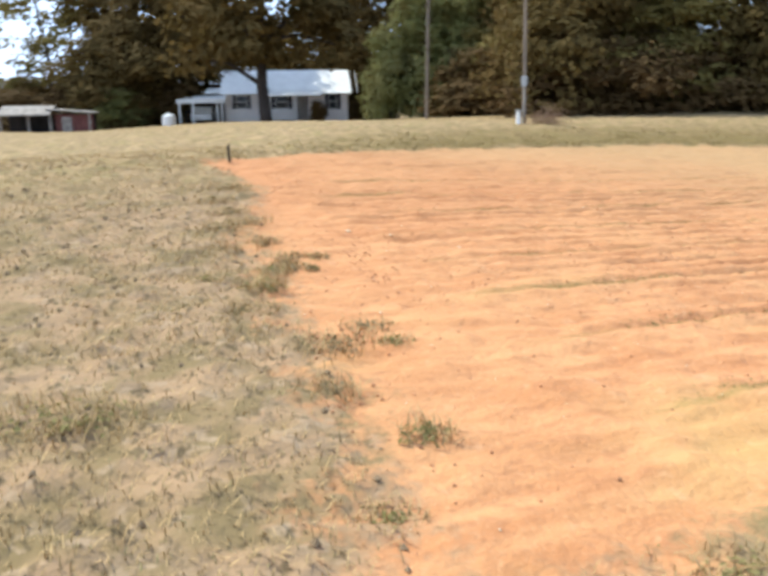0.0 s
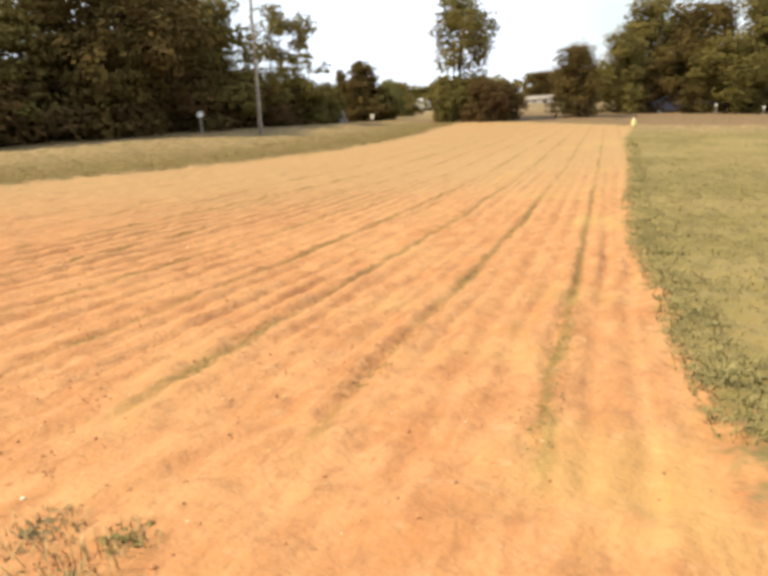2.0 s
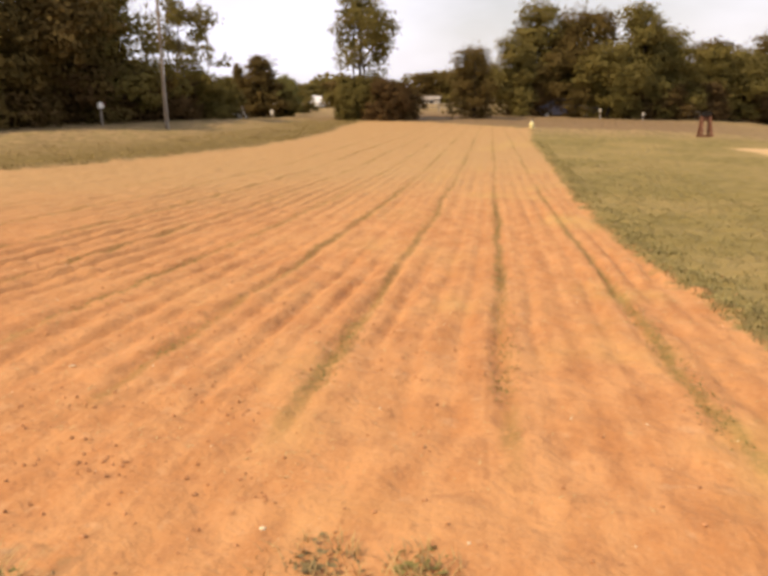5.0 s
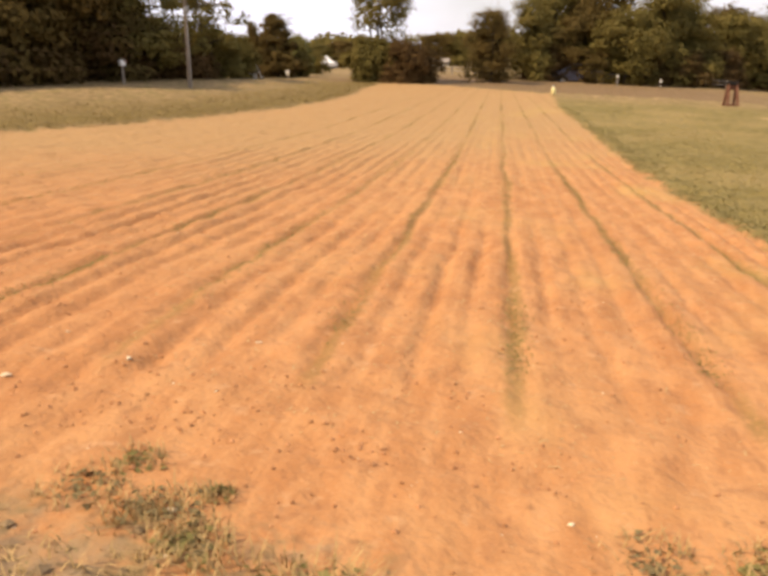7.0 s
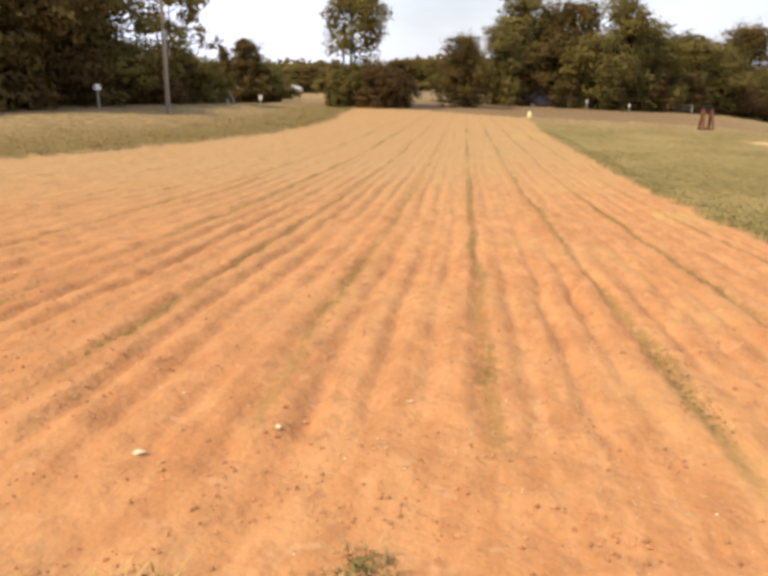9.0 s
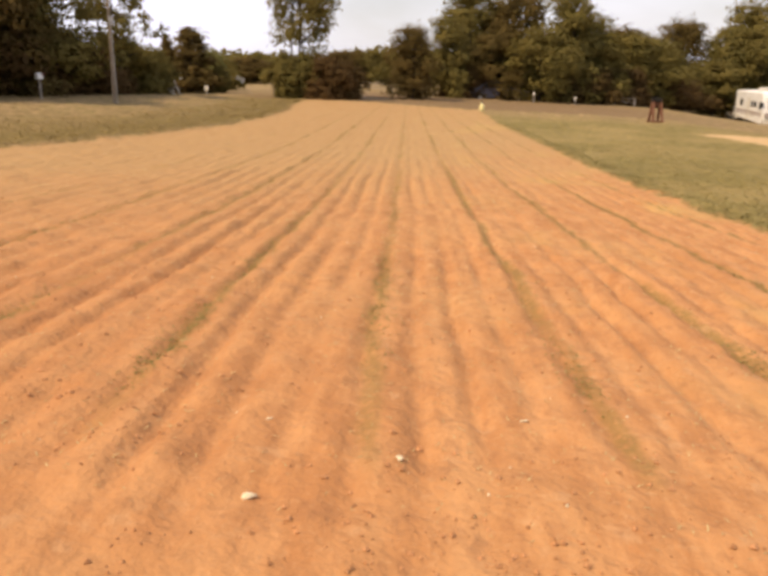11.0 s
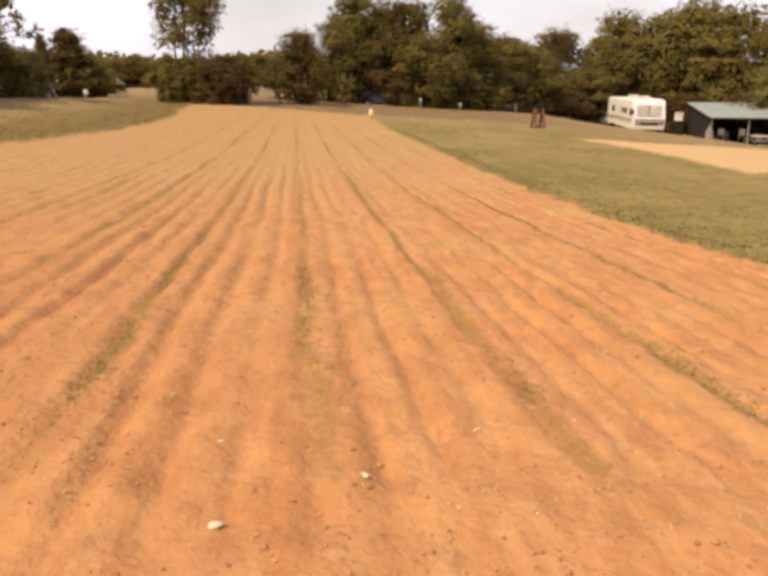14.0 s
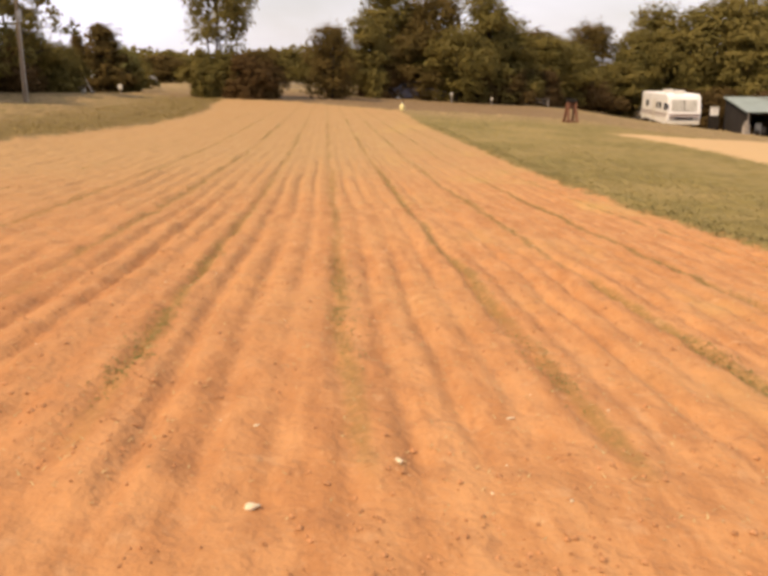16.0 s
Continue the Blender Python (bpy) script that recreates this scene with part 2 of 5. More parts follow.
# ---- ground: one sheet, with the sown field's furrows ----
def base_height(x, y):
    x, y = np.asarray(x, float), np.asarray(y, float)
    right = -0.464 - 0.125 * (np.minimum(x, 27) - 8) - 0.02 * np.clip(x - 27, 0, 60)
    left = 0.928 + 0.028 * (np.maximum(x, -95) + 16)
    z = np.where(x > 8, right, np.where(x < -16, left, -0.058 * x))
    crest = 0.10 * np.exp(-((x + 16) / 5.0) ** 2) * -1
    dip = -0.60 * np.clip((7 - y) / 10, 0, 1) * np.clip((-x - 8) / 6, 0, 1)
    dip = dip + 0.40 * np.clip((y - 13) / 8, 0, 1) * np.clip((52 - y) / 16, 0, 1) * np.clip((-x - 14) / 7, 0, 1) * np.clip((x + 55) / 15, 0, 1)
    dip = dip - 0.045 * np.clip(y - 58, 0, 12) * np.clip((x - 12) / 8, 0, 1)
    # the field sags between its near and far ends
    sag = np.interp(y, (0, 4, 8, 13, 20, 30, 43), (0.0, -0.012, -0.149, -0.267, -0.334, -0.198, 0.0))
    sag = sag + (0.0129 - 0.0001 * np.clip(y, 0, 43)) * x + 0.0026 * np.clip(x, -8, 4) ** 2
    sag = sag * np.clip((x + 14) / 4.5, 0, 1) * np.clip((10 - x) / 6, 0, 1) * np.clip((y + 2) / 3, 0, 1) * np.clip((46 - y) / 3, 0, 1)
    return z + crest + dip + sag - 0.014 * np.clip(y, -15, 43) + 0.10 * np.clip((y - 44) / 7, 0, 1)


EDGE_Y = (-5, 2, 5.4, 6.8, 8.3, 10.7, 12.7, 16, 19.5, 24, 34, 44)
EDGE_X = (4.6, 4.0, 3.14, 2.88, 2.60, 2.14, 1.84, 1.34, 0.95, 0.38, -1.08, -1.95)
LEFT_Y = (-5, 2, 4, 9, 13, 17, 20, 24, 28, 33, 37, 44)
LEFT_X = (-7.9, -7.9, -9.4, -10.6, -11.0, -10.4, -10.15, -9.5, -9.3, -9.6, -10.4, -11.2)


def lattice(x, y, s, seed):
    """Smooth value noise, 0 to 1."""
    x, y = x * s + 101.3 * seed, y * s + 57.7 * seed
    xi, yi = np.floor(x), np.floor(y)
    fx, fy = x - xi, y - yi
    fx, fy = fx * fx * (3 - 2 * fx), fy * fy * (3 - 2 * fy)

    def h(i, j):
        v = np.sin(i * 127.1 + j * 311.7 + seed * 74.7) * 43758.5453
        return v - np.floor(v)
    return (h(xi, yi) * (1 - fx) + h(xi + 1, yi) * fx) * (1 - fy) + (h(xi, yi + 1) * (1 - fx) + h(xi + 1, yi + 1) * fx) * fy


def field_inside(x, y):
    """Metres inside the bare field (negative outside)."""
    d = np.minimum(np.interp(y, EDGE_Y, EDGE_X) - x, x - np.interp(y, LEFT_Y, LEFT_X))
    near = y - (1.95 + 0.25 * np.sin(x * 0.9) - 0.25 * np.clip(x + 1, 0, 2))
    return np.minimum(np.minimum(d, near), 43.2 - y)


def row_coord(x, y):
    q = np.clip(y - 3.3, -5, 42)
    return (x + 0.96 + 0.105 * q) / (1 - 0.0123 * q) - 0.96


def relief(x, y):
    inside = np.clip(field_inside(x, y) / 0.3, 0, 1)
    u = row_coord(x, y) + 0.04 * (lattice(x, y, 1.2, 3) - 0.5) + 0.12 * (lattice(x, y, 0.35, 13) - 0.5)
    rows = np.clip((y - np.interp(x, (-2.2, -1.4), (2.2, 3.0)) - 0.5 * lattice(x, y, 0.8, 9)) / 0.4, 0, 1)
    fade = (0.3 + 1.0 * lattice(x, y, 0.6, 5)) * (1 - 0.75 * np.clip((y - 7) / 16, 0, 1))
    ph = np.abs(((u + 0.96) / 0.295 + 0.5) % 1.0 - 0.5) * 2
    fur = 0.050 * np.clip(ph * 1.9, 0, 1) ** 1.5 - 0.034 + 0.010 * np.cos(2 * np.pi * (u + 22.2) / 1.18)
    fur = fur * (0.15 + 1.2 * lattice(u * 3.4, y * 0.45, 1.0, 17)) + 0.022 * (lattice(u * 5, y * 0.8, 2.2, 18) - 0.5)
    clod = 0.055 * (lattice(x, y, 4.5, 1) - 0.5) + 0.030 * (lattice(x, y, 11, 2) - 0.5)
    turn = 0.035 * np.exp(-((y - 3.05 - 0.2 * np.sin(2.2 * x)) / 0.14) ** 2) * lattice(x, y, 0.7, 7)
    rough = (0.06 * (lattice(x, y, 3.0, 4) - 0.5) + 0.07 * (lattice(x, y, 9.0, 6) - 0.5))
    step = 0.03 * (1 - np.clip(field_inside(x, y) / 0.35 + 0.5, 0, 1))
    return inside * (rows * fade * fur + clod * 0.7 + turn) + (1 - inside) * rough + step


def height(x, y):
    return base_height(x, y) + relief(x, y)


def hz(x, y):
    return float(height(np.array([x]), np.array([y]))[0])


def spread(parts):
    out = []
    for a, b, n in parts:
        out += list(np.linspace(a, b, n, endpoint=False))
    return np.array(out)


def build_ground():
    far = lambda a, b, n: list(np.geomspace(a, b, n))
    xs = np.array([-v for v in far(60, 2500, 16)][::-1] + list(spread([(-59, -24, 24), (-24, -11.5, 40), (-11.5, -5, 130), (-5, 4.2, 245), (4.2, 12, 60), (12, 40, 34)])) + far(40, 2500, 18))
    ys = np.array([-v for v in far(12, 2500, 16)][::-1] + list(spread([(-11, -2, 16), (-2, 1, 40), (1, 9, 140), (9, 18, 100), (18, 46, 130), (46, 95, 40)])) + far(95, 2500, 18))
    X, Y = np.meshgrid(xs, ys)
    Z = height(X, Y)
    nx, ny = len(xs), len(ys)
    verts = np.stack([X.ravel(), Y.ravel(), Z.ravel()], 1)
    i = (np.arange(ny - 1)[:, None] * nx + np.arange(nx - 1)[None, :]).ravel()
    faces = np.stack([i, i + 1, i + nx + 1, i + nx], 1)
    me = bpy.data.meshes.new("ground")
    me.from_pydata(verts.tolist(), [], faces.tolist())
    x, y = verts[:, 0], verts[:, 1]
    lawn = np.clip((x - np.interp(y, EDGE_Y, EDGE_X) + 0.4) * 3, 0, 1) * np.clip((y - 2.5) / 2, 0, 1) * np.clip((44 - y + 0.05 * x) / 11, 0, 1)
    sx = x - np.interp(y, (18, 20.6, 27, 32.4), (9.2, 8.0, 7.6, 6.4))
    sand = np.minimum(np.minimum(sx, (y - 19.6) * 0.8), (np.interp(x, (6.5, 8.7, 17, 27), (32.4, 33.0, 45.0, 54.0)) - y) * 0.5)
    sand = np.where(x > 30, -3, sand)
    off = np.interp(y, LEFT_Y, LEFT_X) - x
    band = np.clip((off + 0.2) / 0.6, 0, 1) * np.clip((5.5 - off) / 4.5, 0, 1) * np.clip((y - 3) / 3, 0, 1) * np.clip((48 - y) / 5, 0, 1)
    near = np.clip((3.2 - y) / 0.8, 0, 1) * np.clip((x + 7.5) / 4, 0, 1) * np.clip((y + 3) / 3, 0, 1)
    far_end = np.clip((y - 43.3) / 0.8, 0, 1) * np.clip((62 - y) / 10, 0, 1) * np.clip((14 - x) / 8, 0, 1) * np.clip((x + 17) / 4, 0, 1)
    for key, val in (("far_end", far_end), ("near", near), ("soil", field_inside(x, y)), ("rowu", row_coord(x, y)), ("lawn", lawn), ("sand", sand), ("band", band)):
        at = me.attributes.new(key, "FLOAT", "POINT")
        at.data.foreach_set("value", np.asarray(val, np.float32))
    me.materials.append(ground_mat())
    me.polygons.foreach_set("use_smooth", [True] * len(me.polygons))
    ob = new("ground", me)
    tagged(ob, "bare orange sown field with furrows beside dry grass and lawn", "ground", kind="structure")


build_ground()


# ---- small mesh tools ----
def thing(name, at, label, category, group="", turn=0.0):
    e = new(name)
    e.empty_display_size = 0.2
    e.matrix_basis = pose(at[0], at[1], at[2], 0, 0, turn)
    return tagged(e, label, category, group)


def part(name, bm, material, parent, label=""):
    me = bpy.data.meshes.new(name)
    bmesh.ops.recalc_face_normals(bm, faces=bm.faces[:])
    bm.to_mesh(me)
    bm.free()
    me.materials.append(material)
    ob = new(name, me)
    ob.parent = parent
    if label:
        tagged(ob, label)
    return ob


def box(size, at=(0, 0, 0), bevel=0.0, turn=(0, 0, 0), bm=None):
    bm = bm or bmesh.new()
    m = pose(*at, *turn) @ Matrix.Diagonal((*size, 1))
    vs = bmesh.ops.create_cube(bm, size=1, matrix=m)["verts"]
    if bevel:
        es = list({e for v in vs for e in v.link_edges})
        bmesh.ops.bevel(bm, geom=es, offset=bevel, segments=2, affect="EDGES", clamp_overlap=True)
    return bm


def rod(a, b, r1, r2, seg=8, bm=None):
    bm = bm or bmesh.new()
    a, b = Vector(a), Vector(b)
    d = b - a
    m = Matrix.Translation((a + b) / 2) @ d.to_track_quat("Z", "Y").to_matrix().to_4x4()
    bmesh.ops.create_cone(bm, cap_ends=True, segments=seg, radius1=r1, radius2=r2, depth=d.length, matrix=m)
    return bm


def prism(outline, depth, axis="x", bm=None):
    """An outline of (a, b) pairs pushed along an axis from 0 to depth, centred."""
    bm = bm or bmesh.new()
    rings = []
    for s in (-depth / 2, depth / 2):
        rings.append([bm.verts.new((s, a, b) if axis == "x" else (a, s, b)) for a, b in outline])
    n = len(outline)
    bm.faces.new(rings[0][::-1])
    bm.faces.new(rings[1])
    for i in range(n):
        bm.faces.new((rings[0][i], rings[0][(i + 1) % n], rings[1][(i + 1) % n], rings[1][i]))
    return bm


# ---- trees ----
def leaf_mesh(name, centres, sizes, rng, material, outward=None):
    """Many small bent leaf clumps, each two triangles folded along its rib; outward: the way their faces tend to turn."""
    n = len(centres)
    c = rng.normal(size=(n, 3))
    c /= np.linalg.norm(c, axis=1)[:, None]
    if outward is not None:
        c = c * 0.42 + outward
        c /= np.linalg.norm(c, axis=1)[:, None]
    a = np.cross(c, rng.normal(size=(n, 3)))
    a /= np.linalg.norm(a, axis=1)[:, None]
    b = np.cross(a, c)
    s = sizes[:, None]
    v = np.empty((n, 4, 3))
    v[:, 0] = centres - a * s
    v[:, 1] = centres + b * s * 0.62 + c * s * 0.2
    v[:, 2] = centres + a * s
    v[:, 3] = centres - b * s * 0.62 + c * s * 0.2
    k = np.arange(n)[:, None] * 4
    f = np.concatenate([k + [0, 1, 2], k + [0, 2, 3]])
    me = bpy.data.meshes.new(name)
    me.from_pydata(v.reshape(-1, 3).tolist(), [], f.tolist())
    me.materials.append(material)
    return me


def make_tree(name, h, r, seed, material, low=0.25, trunks=1, lobes=16, leaves=7000, size=0.13, airy=0.0, point=0.0, label="", lobe=0.42):
    """Trunk with limbs, and a crown of leaf clumps gathered in uneven lobes."""
    rng = np.random.default_rng(seed)
    root = thing(name, (0, 0, 0), label, "tree")
    centres, ends = [], []
    for i in range(lobes):
        q = (i + 0.5) / lobes
        z = h * (low + (1 - low) * (0.05 + 0.80 * q)) + rng.uniform(-0.05, 0.05) * h
        prof = (0.25 + 0.75 * math.sin(math.pi * min(1.0, 0.22 + 0.70 * q))) * (1 - point * q)
        ang = 2.4 * i + rng.uniform(-0.9, 0.9)
        d = r * prof * rng.uniform(0.25, 0.95)
        centres.append((d * math.cos(ang), d * math.sin(ang), z))
    boles = []
    for j in range(trunks):
        bm = bmesh.new()
        o = Vector((rng.uniform(-1, 1), rng.uniform(-1, 1), 0)) * (0.0 if trunks == 1 else r * 0.4)
        p, rad = o.copy() + Vector((0, 0, -0.25)), h * (0.022 if trunks == 1 else 0.014)
        for k in range(6):
            q = p + Vector((rng.uniform(-0.03, 0.03) * h * 0.6, rng.uniform(-0.03, 0.03) * h * 0.6, h * 0.84 / 6))
            rod(p, q, rad, rad * 0.8, 8, bm)
            ends.append((q, rad * 0.8, j))
            p, rad = q, rad * 0.8
        boles.append(bm)
    for c in centres:
        e, rr, j = min(ends, key=lambda v: (v[0] - Vector(c)).length + max(0.0, v[0].z - c[2]) * 3)
        mid = (e + Vector(c)) / 2 + Vector((0, 0, 0.03 * h))
        rod(e, mid, rr * 0.5, rr * 0.32, 6, boles[j])
        rod(mid, c, rr * 0.32, rr * 0.10, 6, boles[j])
    for bm in boles:
        part("trunk", bm, BARK, root)
    pts, outs = [], []
    for c in centres:
        lr = r * lobe * rng.uniform(0.55, 1.25) * (1 - 0.6 * point * c[2] / h)
        per = int(leaves / lobes * (lr / (r * lobe)) ** 2)
        d = rng.normal(size=(per, 3))
        d /= np.linalg.norm(d, axis=1)[:, None]
        rad = lr * (0.55 + 0.5 * rng.random(per) ** 0.6)
        bumpy = 1 + 0.30 * np.sin(d[:, 0] * 6 + seed) * np.sin(d[:, 1] * 7 + 2 * seed) + 0.2 * np.sin(d[:, 2] * 11 + seed + c[0] * 5)
        p = np.array(c) + d * (rad * bumpy)[:, None] * np.array((1, 1, 0.8))
        w = 9.0 / r
        keep = (np.sin(p[:, 0] * w + seed) + np.sin(p[:, 1] * w * 1.1) + np.sin(p[:, 2] * w * 1.2 + 1)) > (-1.7 + airy * 2.6)
        keep &= (p[:, 2] > 0.05) & (d[:, 2] > -0.75)
        pts.append(p[keep])
        outs.append((d + np.array((0, 0, 0.5)))[keep])
    pts, outs = np.concatenate(pts), np.concatenate(outs)
    crown = new("crown", leaf_mesh("crown", pts, size * rng.uniform(0.5, 1.4, len(pts)), rng, material, outs))
    crown.parent = root
    return root


def put_tree(src, x, y, h, wide, src_h, src_r, turn, label=""):
    k, w = h / src_h, wide / src_r
    ob = copy_thing(src, pose(x, y, float(base_height(x, y)) - 0.05, 0, 0, turn) @ Matrix.Diagonal((w, w, k, 1)))
    if label:
        tagged(ob, label)
    return ob


def drop(root):
    for o in (*root.children_recursive, root):
        bpy.data.objects.remove(o)


rnd = random.Random(7)
OAK = "tall broad dark green tree at the wood's edge"
OLV = "broad sunlit olive green tree with dense crown"
oak = make_tree("tree", 8.0, 3.0, 3, LEAF_DARK, 0.0, 1, 36, 27000, 0.115, 0.0, 0.25, OAK, 0.42)
oak_b = make_tree("tree", 8.0, 3.0, 5, LEAF_DARK, 0.0, 1, 30, 27000, 0.115, 0.04, 0.1, OAK, 0.46)
oak_c = make_tree("tree", 8.0, 3.0, 8, LEAF_OLIVE, 0.02, 1, 32, 25000, 0.115, 0.08, 0.2, "mid-green tree with ragged crown among the woods", 0.40)
olive = make_tree("tree", 8.0, 3.0, 11, LEAF_OLIVE, 0.0, 1, 34, 27000, 0.115, 0.0, 0.25, OLV, 0.44)
olive_b = make_tree("tree", 8.0, 3.0, 14, LEAF_OLIVE, 0.0, 1, 28, 27000, 0.115, 0.04, 0.1, OLV, 0.48)
light = make_tree("tree", 6.0, 2.8, 19, LEAF_LIGHT, 0.0, 1, 28, 22000, 0.11, 0.0, 0.3, "light green leafy tree reaching down to grass", 0.42)
airy = make_tree("tree", 7.0, 2.3, 23, LEAF_OLIVE, 0.22, 2, 26, 13000, 0.10, 0.42, 0.0, "tall thin tree with open crown and sky gaps", 0.38)
tall = make_tree("tree", 20.0, 6.0, 31, LEAF_DARK, 0.18, 1, 40, 24000, 0.27, 0.15, 0.1, "very tall dark tree standing behind the house", 0.40)
shrub = make_tree("shrub", 2.6, 1.3, 41, LEAF_OLIVE, 0.0, 3, 22, 15000, 0.07, 0.0, 0.1, "olive green shrub on the field's far edge")
rust = make_tree("shrub", 2.3, 1.5, 43, LEAF_RUST, 0.0, 3, 22, 15000, 0.07, 0.0, 0.1, "dense dark brownish shrub in the undergrowth")
conifer = make_tree("conifer", 4.0, 1.0, 47, LEAF_DARK, 0.02, 1, 34, 15000, 0.075, -0.1, 0.62, "pointed dark evergreen tree by the road", 0.56)
multi = make_tree("tree", 7.4, 2.3, 53, LEAF_OLIVE, 0.36, 4, 34, 18000, 0.085, 0.24, 0.0, "tall tree with several bare trunks above shrubs", 0.40)
SIZES = {oak: (8, 3), oak_b: (8, 3), oak_c: (8, 3), olive: (8, 3), olive_b: (8, 3), light: (6, 2.8), airy: (7, 2.3), tall: (20, 6), shrub: (2.6, 1.3), rust: (2.3, 1.5), conifer: (4, 1.0), multi: (7.4, 2.3)}
SWAP = {oak: (oak, oak_b, oak_c), olive: (olive, olive_b, oak_c)}

